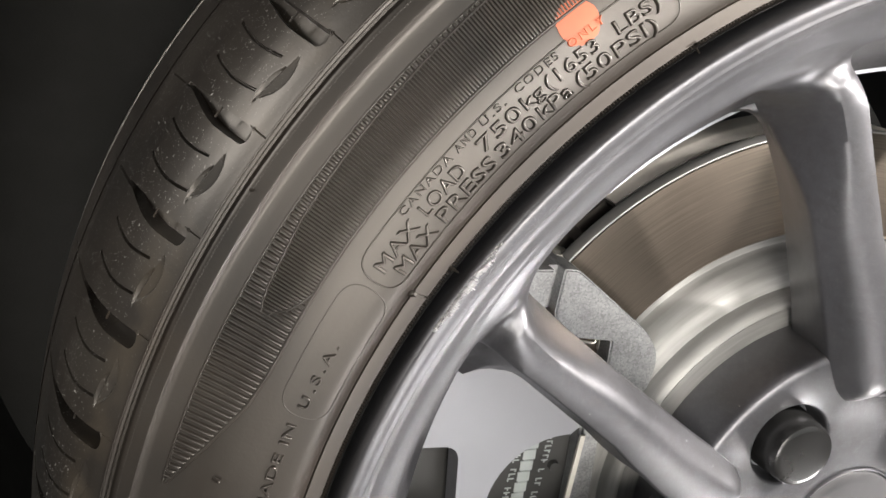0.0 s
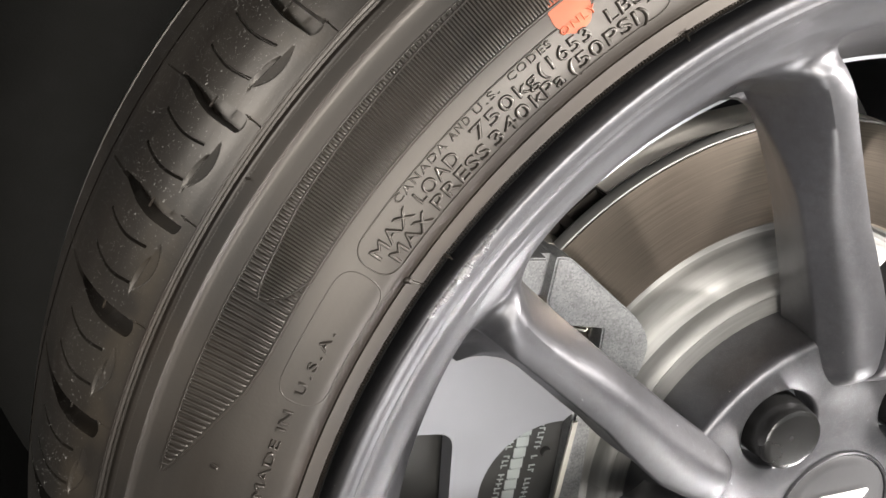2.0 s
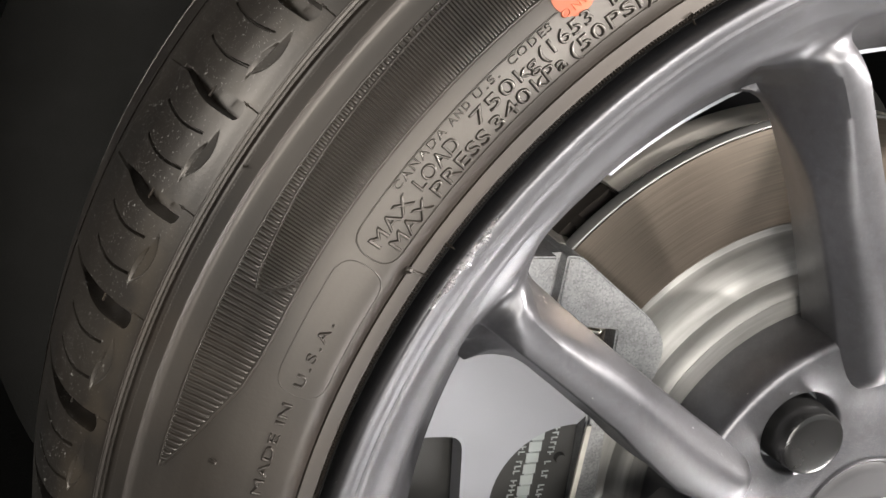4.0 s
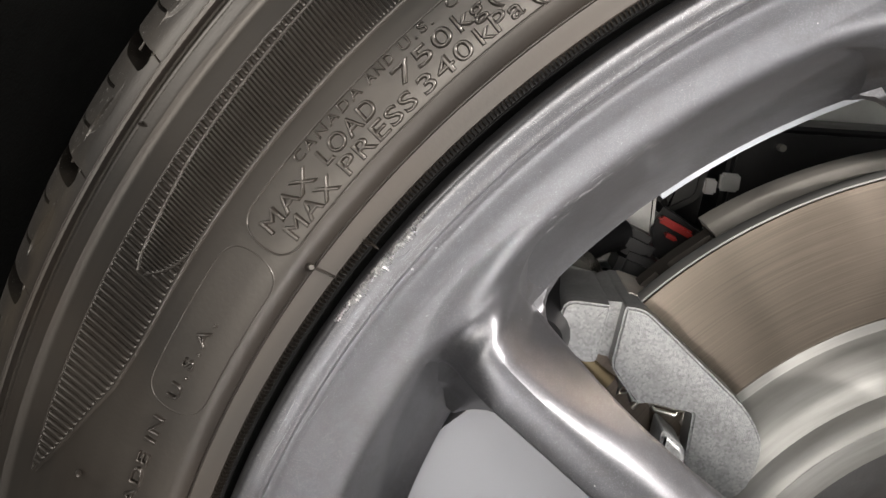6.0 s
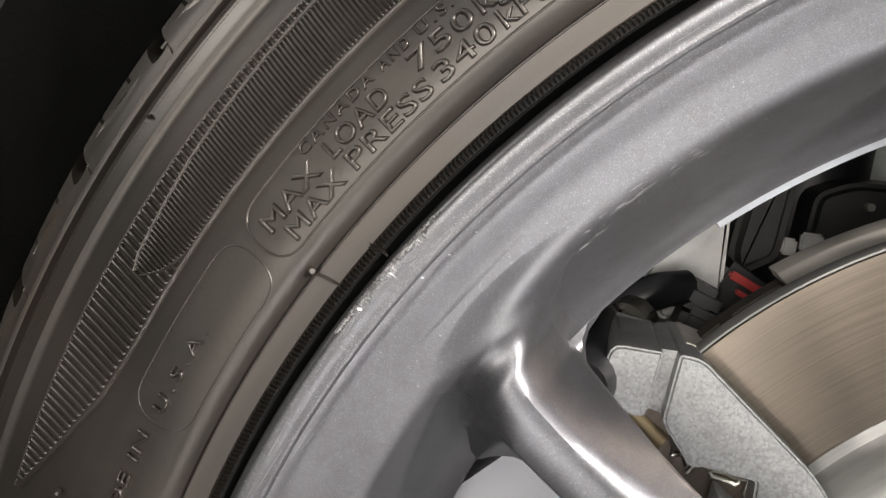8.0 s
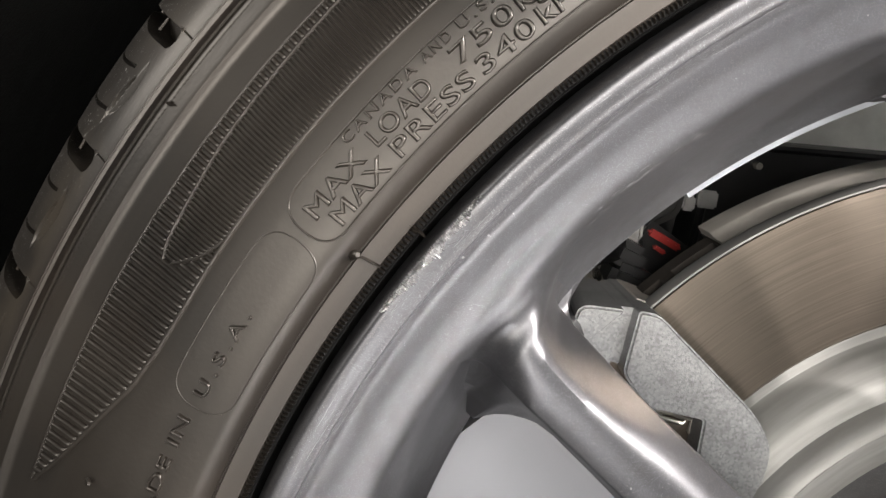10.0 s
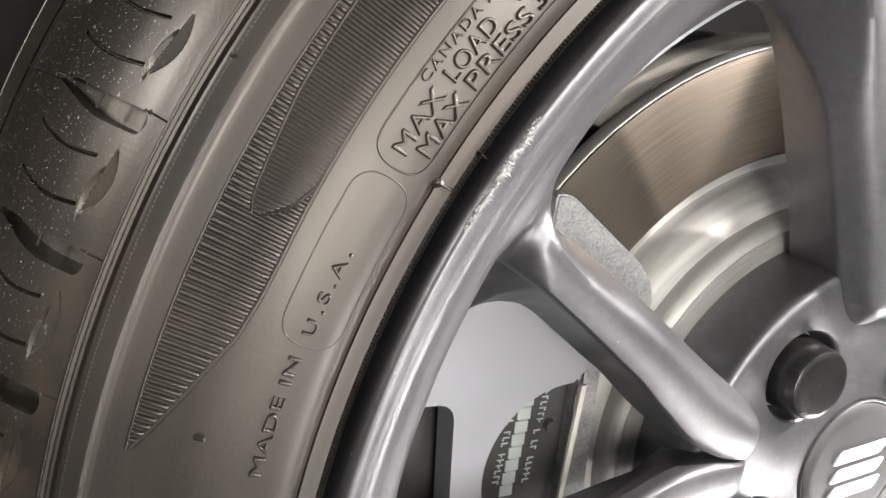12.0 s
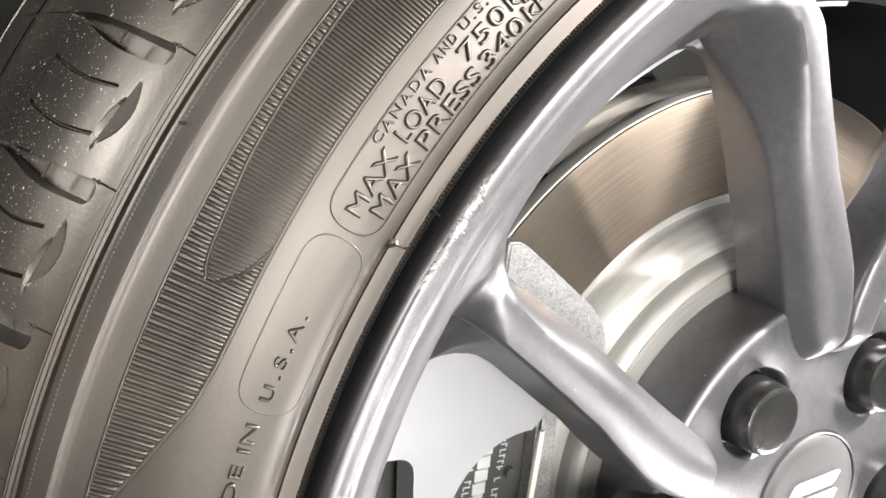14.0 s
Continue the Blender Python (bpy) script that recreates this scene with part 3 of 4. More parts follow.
def tread_pitch(nu, s_list):
    """Relief of one pitch: a slot, two sipes, a pair of crescent marks and two fine grooves. Angles run from the slot."""
    s = np.array(s_list)
    r0, y0 = np.interp(s, arc, cr), np.interp(s, arc, cy)
    dr, dy = np.gradient(r0, s), np.gradient(y0, s)
    nr, ny = -dy, dr
    ln = np.hypot(nr, ny)
    nr, ny = nr / ln, ny / ln
    s_row = s[None, :]
    mid = 0.0012 * np.sin(np.clip((s_row - 0.004) / 0.034, 0, 1) * 3.14) + 0.10 * np.clip(s_row - 0.030, 0, 1)
    half = np.interp(s_row, [0.0042, 0.0045, 0.0050, 0.0058, 0.018, 0.026, 0.034, 0.040, 0.060, 0.085], [0.0003, 0.0016, 0.0023, 0.0028, 0.0028, 0.0022, 0.0013, 0.0007, 0.0006, 0.0006])
    wide = math.radians(PITCH) * 0.309
    rows = np.concatenate([np.linspace(0.0062 - wide, -0.0085, nu), np.linspace(-0.0085, -0.0029, nu // 4 + 1)[1:], np.linspace(-0.0027, 0.0027, nu // 7 * 2 + 3), np.linspace(0.0029, 0.0062, nu // 6 + 2)])
    # grid lines bend to follow the slot's two edges
    across = np.empty((len(rows), len(s)))
    for k in range(len(s)):
        m, h = float(mid[0, k]), float(half[0, k])
        across[:, k] = np.interp(rows, [-1.0, -0.0085, -0.0029, -0.0027, 0.0, 0.0027, 0.0029, 0.0062], [-0.9915 - 0.0085, -0.0085, m - h - 0.0001, m - h + 0.0001, m, m + h - 0.0001, m + h + 0.0001, 0.0062])
    across[rows < -0.0085] = rows[rows < -0.0085][:, None]
    U = np.degrees(across / 0.309)
    Sg = np.repeat(s_row, len(rows), axis=0)
    depth = np.zeros_like(U)

    def cut(inside, deep):
        np.maximum(depth, np.where(inside, deep, 0.0), out=depth)

    def groove(gap, deep):
        """Cut where the gap to the edge is positive, with a narrow flank."""
        np.maximum(depth, np.clip(gap / 0.00028 + 0.5, 0.0, 1.0) * deep, out=depth)

    # slot, rounded at its sidewall end and tapering to the crown
    inside = np.abs(across - mid) < half
    cut(inside & (Sg > 0.0042), np.interp(Sg, [0.004, 0.010, 0.040, 0.046, 0.09], [0.0088, 0.0102, 0.0098, 0.0030, 0.0030]))
    # sipes
    for off, s0, s1 in ((0.0105 - math.radians(PITCH) * 0.309, 0.0125, 0.0400), (-0.0115, 0.0125, 0.0400)):
        line = off + 0.0022 * np.sin(np.clip((Sg - 0.010) / 0.03, 0, 1) * 3.14) + 0.10 * np.clip(Sg - 0.030, 0, 1)
        groove(np.minimum(0.00030 - np.abs(across - line), np.minimum(Sg - s0, s1 - Sg)), 0.0024)
    # fine grooves round the tyre
    for s0, w in ((0.0740, 0.0045),):
        cut(np.abs(Sg - s0) < w, 0.0035)
    # crescent marks, a facet that dips to one edge
    wrap = across + np.radians(PITCH) * 0.309 / 2
    # two half-lenses that share a slanted chord and slide along it
    ax_ = wrap * math.cos(0.14) + (Sg - 0.0092) * math.sin(0.14)
    ay_ = -wrap * math.sin(0.14) + (Sg - 0.0092) * math.cos(0.14)
    near = 0.0034 * np.clip(1 - ((ax_ + 0.0012) / 0.0084) ** 2, 0, 1)
    away = 0.0021 * np.clip(1 - ((ax_ - 0.0022) / 0.0074) ** 2, 0, 1)
    cut((ay_ <= 0) & (-ay_ < near + 0.0002), 0.0014 * np.clip(-ay_ / 0.0034, 0, 1) * np.clip((near + ay_) / 0.0004 + 0.5, 0, 1))
    cut((ay_ > 0) & (ay_ < away), 0.0013 * np.clip(ay_ / 0.0005, 0, 1) * np.clip(1 - ay_ / (away + 1e-9), 0, 1) * np.clip(away / 0.0010, 0, 1))
    cut((np.abs(across + 0.0028) < 0.0002) & (Sg < 0.0060), 0.0004)
    return U, depth, r0, y0, nr, ny


def pitch_mesh(nu, s_list):
    u, depth, r0, y0, nr, ny = tread_pitch(nu, s_list)
    # inward is away from the tyre's skin: smaller radius, deeper in
    R = r0[None, :] - depth * np.abs(ny)[None, :]
    Y = y0[None, :] + depth * np.abs(nr)[None, :]
    verts, faces, m = [], [], len(s_list)
    for i in range(len(u)):
        verts += [(R[i, j] * math.cos(radians(u[i, j])), Y[i, j], R[i, j] * math.sin(radians(u[i, j]))) for j in range(m)]
    for i in range(len(u) - 1):
        for j in range(m - 1):
            faces.append((i * m + j, i * m + j + 1, (i + 1) * m + j + 1, (i + 1) * m + j))
    return verts, faces


def mesh_of(name, verts, faces, mat, angle):
    me = bpy.data.meshes.new(name)
    me.from_pydata(verts, [], faces)
    me.polygons.foreach_set("use_smooth", [True] * len(faces))
    me.set_sharp_from_angle(angle=radians(angle))
    me.materials.append(mat)
    return me


S_FINE = list(np.concatenate([np.arange(0, 0.042, 0.00026), np.arange(0.042, 0.056, 0.0007), np.arange(0.056, float(arc[-1]), 0.0018), [float(arc[-1])]]))
S_LOW = list(np.concatenate([np.arange(0, 0.05, 0.0016), np.arange(0.05, float(arc[-1]), 0.006), [float(arc[-1])]]))
near_mesh = mesh_of("tread_pitch", *pitch_mesh(120, S_FINE), TREAD, 28.0)
far_mesh = mesh_of("tread_pitch_far", *pitch_mesh(20, S_LOW), TREAD, 28.0)
SLOT_TH = 153.35
for k in range(58):
    th = SLOT_TH + k * PITCH
    th = (th + 180.0) % 360.0 - 180.0
    seen = 115.0 < th or th < -170.0
    ob = new("tread_block", near_mesh if seen else far_mesh)
    ob.parent = tyre
    ob.matrix_basis = Matrix.Translation((0, 0, H)) @ Matrix.Rotation(-radians(th), 4, "Y")
# the far half of the tread, plain ribs
far = [(r, 0.236 - y) for r, y in TREADP][::-1]
part("far_tread", *lathe([(0.3238, 0.1180), (0.3238, 0.125), (0.317, 0.1255), (0.317, 0.1325), (0.3236, 0.133)] + [p for p in far if p[1] > 0.14], 240), TREAD, tyre)

# moulded stubs in the slots and on the sidewall
def stub(r, th, y, direction, length, radius):
    a = Vector(P(r, th, y))
    d = Vector(direction).normalized()
    return rod([a, a + d * length * 0.8, a + d * length], [radius, radius * 0.85, radius * 0.5], 8)


for k in range(-4, 7):
    th = SLOT_TH + k * PITCH
    t = radians(th)
    part("vent_stub", *stub(0.3118, th + 0.50, 0.0378, (math.sin(t), -0.1, -math.cos(t)), 0.0036, 0.0004), RUBBER, tyre)
for r, th, ln_, rad in ((0.2732, 165.2, 0.0036, 0.0007), (0.2625, 168.3, 0.0040, 0.0007), (0.2476, 149.14, 0.0026, 0.0011)):
    part("vent_stub", *stub(r, th, float(np.interp(r, SR, SY)), (0.35, -0.9, 0.25), ln_, rad), RUBBER, tyre)


# ---- moulded lines on the sidewall ----
def ridge(name, path, width, height, closed=False, label=""):
    """A low rounded line along (radius, angle) pairs."""
    pts = [np.array((r, th)) for r, th in path]
    verts, faces, n = [], [], len(pts)
    for i in range(n):
        a = pts[i - 1] if (closed or i > 0) else pts[i]
        b = pts[(i + 1) % n] if (closed or i < n - 1) else pts[i]
        d = np.array(((b[0] - a[0]), radians(b[1] - a[1]) * pts[i][0]))
        d /= np.linalg.norm(d) + 1e-12
        nrm = np.array((-d[1], d[0]))
        for w, h in ((-0.5, -0.05), (-0.28, 0.8), (0.0, 1.0), (0.28, 0.8), (0.5, -0.05)):
            r = pts[i][0] + nrm[0] * w * width
            th = pts[i][1] + math.degrees(nrm[1] * w * width / pts[i][0])
            verts.append(S(r, th, h * height))
    for i in range(n if closed else n - 1):
        a, b = i * 5, ((i + 1) % n) * 5
        faces += [(a + j, a + j + 1, b + j + 1, b + j) for j in range(4)]
    return part(name, verts, faces, RUBBER, tyre, label, 60.0)


def ring_path(r, a, b, step=0.5):
    n = int(abs(b - a) / step) + 1
    return [(r, a + (b - a) * i / n) for i in range(n + 1)]


def plate_path(r0, r1, a, b, corner):
    """A rounded box in radius and angle; the corner radius is in metres."""
    k = 0.258
    flat = rounded([(r0, radians(a) * k), (r1, radians(a) * k), (r1, radians(b) * k), (r0, radians(b) * k)], corner, 10)
    out = []
    for (x0, y0), (x1, y1) in zip(flat, flat[1:] + flat[:1]):
        n = max(1, int(math.hypot(x1 - x0, y1 - y0) / 0.002))
        out += [(x0 + (x1 - x0) * i / n, math.degrees((y0 + (y1 - y0) * i / n) / k)) for i in range(n)]
    return out


# leaf-shaped field of fine ribs
LEAF_END, LEAF_TOP = 166.65, 108.0
IN_A, IN_R = [100.0, 156.0, 158.0, 160.1, 163.6, 165.4, 166.65], [0.2703, 0.2703, 0.2708, 0.2722, 0.2782, 0.2820, 0.2853]
TG_A, TG_R = [128.0, 131.0, 134.4, 140.6, 145.3, 148.9, 151.3, 153.3, 154.1, 154.6], [0.2856, 0.2850, 0.2846, 0.2836, 0.2830, 0.2825, 0.2814, 0.2806, 0.2800, 0.2788]
TI_A, TI_R = [152.1, 153.0, 153.6, 154.2, 154.6], [0.2703, 0.2718, 0.2732, 0.2757, 0.2780]


def leaf_in(th):
    return float(np.interp(th, IN_A, IN_R))


def tongue_out(th):
    return float(np.interp(th, TG_A, TG_R))


def tongue_in(th):
    return float(np.interp(th, TI_A, TI_R)) if th > 152.1 else 0.2703


ridge("leaf_edge", ring_path(0.2858, LEAF_END, LEAF_TOP), 0.0008, 0.00060)
ridge("leaf_edge", [(leaf_in(a) - 0.0002, a) for a in np.linspace(LEAF_END, LEAF_TOP, 130)], 0.0011, 0.00070)
tongue = [(tongue_out(a), a) for a in np.linspace(128.0, 154.4, 60)] + [(0.2790, 154.62), (0.2782, 154.66), (0.2772, 154.60)] + [(tongue_in(a), a) for a in np.linspace(154.4, 152.1, 14)]
ridge("tongue_edge", tongue, 0.0009, 0.00085)


def ribs(name, spans, width, height, label, mat=RELIEF):
    verts, faces = [], []
    for th, ra, rb in spans:
        if rb - ra < 0.0006:
            continue
        n = max(1, int((rb - ra) / 0.004))
        base = len(verts)
        steps = [(ra, 0.05), (ra + 0.0005, 0.85)] + [(ra + 0.0008 + (rb - ra - 0.0016) * i / n, 1.0) for i in range(n + 1)] + [(rb - 0.0005, 0.85), (rb, 0.05)]
        if rb - ra < 0.0020:
            steps = [(ra, 0.8), (rb, 0.8)]
        n = len(steps) - 1
        for r, rise in steps:
            w = math.degrees(width / r)
            for o, h in ((-0.5, -0.05), (-0.36, 0.80), (0.0, 1.0), (0.36, 0.80), (0.5, -0.05)):
                verts.append(S(r, th + o * w, h * height * rise))
        for i in range(n):
            a = base + i * 5
            faces += [(a + j, a + j + 1, a + j + 6, a + j + 5) for j in range(4)]
        faces += [tuple(range(base, base + 5)), tuple(range(base + n * 5, base + n * 5 + 5))]
    ob = part(name, verts, faces, mat, tyre, label, 62.0)
    return tagged(ob, kind="stuff")


coarse = []
th = LEAF_END - 0.5
while th > 131.0:
    coarse.append((th, tongue_out(th) if th < 154.6 else leaf_in(th) - 0.0001, 0.2858))
    if 152.2 < th < 154.6:
        coarse.append((th, 0.2702, tongue_in(th)))
    th -= 0.385
ribs("coarse_ribs", coarse, 0.00130, 0.00085, "coarse moulded ribs")
ribs("fine_ribs", [(a, tongue_in(a) - 0.0001, min(tongue_out(a), 0.2856)) for a in np.arange(154.3, LEAF_TOP, -0.212)], 0.00074, 0.00075, "fine moulded ribs")

# dotted mould line, rib steps and the toothed ring beside the rim
verts, faces = [], []
count = 520
for i in range(count * 4):
    a = 98.0 + 112.0 * i / (count * 4)
    h = 0.00016 if i % 4 in (0, 1) else 0.00004
    verts += [S(0.29645, a, -0.0001), S(0.29685, a, h), S(0.29725, a, -0.0001)]
for i in range(count * 4 - 1):
    faces += [(i * 3 + j, i * 3 + j + 1, i * 3 + j + 4, i * 3 + j + 3) for j in (0, 1)]
part("dotted_mould_line", verts, faces, RUBBER, tyre, "", 60.0)
ridge("shoulder_line", ring_path(0.3011, 0.0, 359.5), 0.0005, 0.0002, True)
teeth = [(a, 0.2403, 0.2416) for a in np.arange(98.0, 212.0, 0.245)]
ribs("toothed_ring", teeth, 0.00052, 0.00110, "fine toothed ring by the rim")
ridge("flash_line", [(0.2464, 149.05), (0.2450, 148.98), (0.2419, 148.88)], 0.0007, 0.0007)
ridge("flash_line", [(0.2424, 146.45), (0.2410, 146.38), (0.2395, 146.34)], 0.0009, 0.0016)
ridge("flash_line", [(0.2426, 124.4), (0.2410, 124.3), (0.2395, 124.2)], 0.0009, 0.0016)
ridge("nib", [(0.29705, 149.25), (0.2962, 149.1)], 0.0008, 0.0008)

# outlines of the raised plates
ridge("plate_outline", plate_path(0.2518, 0.2652, 149.6, 124.6, 0.0085), 0.00050, 0.00038, True)
ridge("plate_outline", plate_path(0.2510, 0.2650, 159.4, 150.1, 0.0085), 0.00035, 0.00014, True)


# ---- lettering ----
def lettering(text, r_mid, th_start, th_end, height, relief=0.00112, spacing=1.08, words=0.85, mat=RELIEF):
    """Raised letters that run round the tyre from one angle to the other, clockwise."""
    data = bpy.data.curves.new("letters", "FONT")
    data.body, data.size, data.resolution_u = text, 1.0, 4
    data.space_character, data.space_word = spacing, words
    data.extrude, data.bevel_depth, data.bevel_resolution, data.offset = 0.010, 0.052, 3, -0.029
    ob = bpy.data.objects.new("letters", data)
    scene.collection.objects.link(ob)
    me = bpy.data.meshes.new_from_object(ob.evaluated_get(bpy.context.evaluated_depsgraph_get()))
    co = np.array([v.co[:] for v in me.vertices])
    faces = [list(p.vertices) for p in me.polygons]
    bpy.data.objects.remove(ob)
    x0, x1, zt = co[:, 0].min(), co[:, 0].max(), co[:, 2].max()
    cap_h = 0.72
    verts = []
    for x, y, z in co:
        th = th_start + (th_end - th_start) * (x - x0) / (x1 - x0)
        r = r_mid + (y / cap_h - 0.5) * height
        verts.append(S(r, th, relief * (z / zt if z > 0 else -0.1)))
    keep = [f for f in faces if not all(co[i, 2] < 0 for i in f)]
    return part("letters", verts, keep, mat, tyre, "raised moulded letters " + text, 50.0)


bpy.context.view_layer.update()
for word, start, end in (("MAX", 148.85, 145.25), ("LOAD", 144.55, 140.95), ("750", 139.50, 136.20), ("kg", 135.95, 134.40), ("(1653", 134.15, 130.20), ("LBS)", 128.90, 125.75)):
    lettering(word, 0.25970, start, end, 0.0038)
for word, start, end in (("MAX", 148.30, 144.75), ("PRESS", 144.20, 139.35), ("340", 138.95, 135.85), ("kPa", 135.55, 133.05), ("(50", 132.60, 129.95), ("PSI)", 129.70, 126.50)):
    lettering(word, 0.25495, start, end, 0.0038)
for word, start, end in (("CANADA", 145.40, 140.95), ("AND", 140.55, 138.90), ("U.S.", 138.45, 136.55), ("CODES", 135.70, 132.50), ("ONLY", 131.70, 129.10)):
    lettering(word, 0.26375, start, end, 0.0021, 0.00085, 1.3, 0.85, REDPAINT if word == "ONLY" else RELIEF)
lettering("MADE IN", 0.2592, 166.5, 160.0, 0.0028, 0.0010, 1.08, 1.0)
lettering("U.S.A.", 0.2586, 158.8, 154.2, 0.0028, 0.0010, 1.4)

# red paint mark, thin and uneven
verts, faces = [S(0.2667, 130.45, 0.00052)], []
random.seed(9)
N = 40
for k, f in ((1, 0.5), (2, 1.0)):
    for i in range(N):
        a = 6.28318 * i / N
        rad = 0.0059 * f * (1 + (0.035 * random.uniform(-1, 1) if k == 2 else 0))
        verts.append(S(0.2667 + rad * math.sin(a), 130.45 + math.degrees(rad * math.cos(a) / 0.2667), 0.00052 if k == 1 else 0.00040))
faces = [(0, 1 + i, 1 + (i + 1) % N) for i in range(N)] + [(1 + i, 1 + N + i, 1 + N + (i + 1) % N, 1 + (i + 1) % N) for i in range(N)]
ribs("painted_rib", [(a, 0.2705, 0.2667 + math.sqrt(0.0057 ** 2 - (radians(a - 130.45) * 0.2667) ** 2)) for a in np.arange(154.3, 129.4, -0.212) if abs(a - 130.45) < 0.85],
     0.00076, 0.00080, "ribs under the red paint", REDPAINT)
mark = part("paint_mark", verts, faces, REDPAINT, tyre, "round red inspection paint mark", 80.0)

# ---- brake disc ----
disc = thing("brake_disc", "vented steel brake disc with a zinc-coated hat", "brake disc")
part("friction_ring", *lathe([(0.1606, 0.0935), (0.1606, 0.0860), (0.1600, 0.0850), (0.1560, 0.0848), (0.1180, 0.0850), (0.1170, 0.0860), (0.1168, 0.0935)], 240, closed=True), DISC, disc, "worn brown-grey friction face")
part("disc_edge", *lathe([(0.1600, 0.0936), (0.1609, 0.0934), (0.1612, 0.0926), (0.1612, 0.0866), (0.1609, 0.0858), (0.1604, 0.0855)], 240), HAT, disc, "zinc-coated outer edge")
part("rear_ring", *lathe([(0.1585, 0.1140), (0.1585, 0.1060), (0.118, 0.1060), (0.118, 0.1140)], 180, closed=True), IRON, disc)
for k in range(48):
    a = 7.5 * k
    part("vane", *lathe([(0.1585, 0.0930), (0.1585, 0.1065), (0.120, 0.1065), (0.120, 0.0930)], 1, a, a + 1.6, True), IRON, disc)
hatp = [(0.1172, 0.0870), (0.1160, 0.0885), (0.1125, 0.0885), (0.1112, 0.0868)]
hatp += smooth_profile([(0.1108, 0.0850), (0.1085, 0.0815), (0.1045, 0.0775), (0.1010, 0.0758), (0.0985, 0.0752)], 0.001)
hatp += smooth_profile([(0.0978, 0.0735), (0.0962, 0.0700), (0.0930, 0.0678), (0.0890, 0.0672), (0.0500, 0.0672)], 0.003)
part("hat", *lathe(hatp, 240), HAT, disc, "bright zinc-coated hat")
shield = thing("dust_shield", "dust shield behind the brake disc, bare steel lip and flat black plate", "brake shield")
part("shield_lip", *lathe([(0.1590, 0.0965), (0.1600, 0.0965), (0.1604, 0.1000), (0.1608, 0.1040), (0.1615, 0.1052), (0.1619, 0.1066), (0.1619, 0.1180), (0.1590, 0.1180)], 120, 30.0, 128.8, True), EDGE, shield)
# the plate wears the same flat black as the arch liner
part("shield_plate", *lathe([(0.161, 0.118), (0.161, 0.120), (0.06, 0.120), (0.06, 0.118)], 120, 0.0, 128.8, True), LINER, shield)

# ---- caliper ----
caliper = thing("brake_caliper", "silver brake caliper with a rough galvanised bracket", "brake caliper")
brk = [(-0.1292, 0.1048), (-0.1232, 0.1046), (-0.0880, 0.0768), (-0.0805, 0.0660), (-0.0830, 0.0480), (-0.0960, 0.0420), (-0.1040, 0.0480), (-0.1040, 0.0735), (-0.1090, 0.0740), (-0.1180, 0.0752), (-0.1215, 0.0742), (-0.1310, 0.0855)]
part_bm("bracket_end", prism(rounded(brk, [0.001, 0.004, 0.006, 0.009, 0.008, 0.004, 0.002, 0.001, 0.001, 0.001, 0.002, 0.002], 3), 0.0745, 0.118, 0.0008), ZINC, caliper, "rough galvanised bracket casting", 40.0)
part_bm("bracket_boss", prism(rounded([(-0.1480, 0.1052), (-0.1337, 0.1050), (-0.1358, 0.0868), (-0.1400, 0.0862), (-0.1490, 0.0905)], [0.004, 0.001, 0.001, 0.003, 0.004], 3), 0.0735, 0.118, 0.0008), ZINC, caliper, "rough galvanised boss", 40.0)
part_bm("bracket_web", prism([(-0.1350, 0.1042), (-0.1280, 0.1042), (-0.1300, 0.0862), (-0.1372, 0.0872)], 0.0815, 0.118), ZINC, caliper, "sunken web between boss and bracket", 40.0)
# added black plate; its colour stands in for shade behind the clip
part_bm("hollow_shade", prism(rounded([(-0.1480, 0.0900), (-0.1300, 0.0880), (-0.1020, 0.0760), (-0.1020, 0.0440), (-0.1300, 0.0560)], 0.002, 3), 0.0935, 0.112), BLACK, caliper, "black plate standing for the shade in the hollow behind the clip")
part("guide_pin", *rod([(-0.1390, 0.088, H + 0.0835), (-0.1285, 0.088, H + 0.0765)], 0.0042, 16), BRASS, caliper, "yellowish guide pin")
part("guide_boot", *rod([(-0.1545, 0.070, H + 0.0930), (-0.1540, 0.074, H + 0.0935), (-0.1510, 0.120, H + 0.0990)], [0.0075, 0.0095, 0.0095], 20), BLACK, caliper, "black rubber guide boot")
part_bm("bracket_bar", prism(rounded([(-0.1140, 0.0700), (-0.1060, 0.0640), (-0.1055, -0.0700), (-0.1195, -0.0700)], 0.002, 3), 0.0675, 0.0820, 0.0015), ZINC, caliper, "", 40.0)
part_bm("slide_bolt", prism(rounded([(-0.1262, 0.1052), (-0.1150, 0.1024), (-0.1160, 0.0982), (-0.1270, 0.1008)], 0.0012, 4), 0.0900, 0.1180, 0.001), EDGE, caliper)


def arc_pts(cx, cz, rad, a, b, n=20):
    return [(cx + rad * math.cos(radians(a + (b - a) * i / n)), cz + rad * math.sin(radians(a + (b - a) * i / n))) for i in range(n + 1)]


# outer face of the caliper: a smooth plate with a round pad window and a square cut-out
face = [(-0.1120, 0.0520), (-0.1200, 0.0640), (-0.1420, 0.0840), (-0.1600, 0.0860), (-0.1840, 0.0620), (-0.1880, 0.0410)]
face += rounded([(-0.1880, 0.0400), (-0.1698, 0.0392), (-0.1675, -0.0200), (-0.1880, -0.0220)], [0.0002, 0.0065, 0.0065, 0.0002], 6)
face += [(-0.1880, -0.0600), (-0.1560, -0.0760), (-0.1200, -0.0520)]
face += arc_pts(-0.1235, 0.0080, 0.0330, 266.0, 90.0, 30)
part_bm("body", prism(face, 0.0600, 0.0720), CALIPER, caliper, "smooth silver caliper face", 40.0)
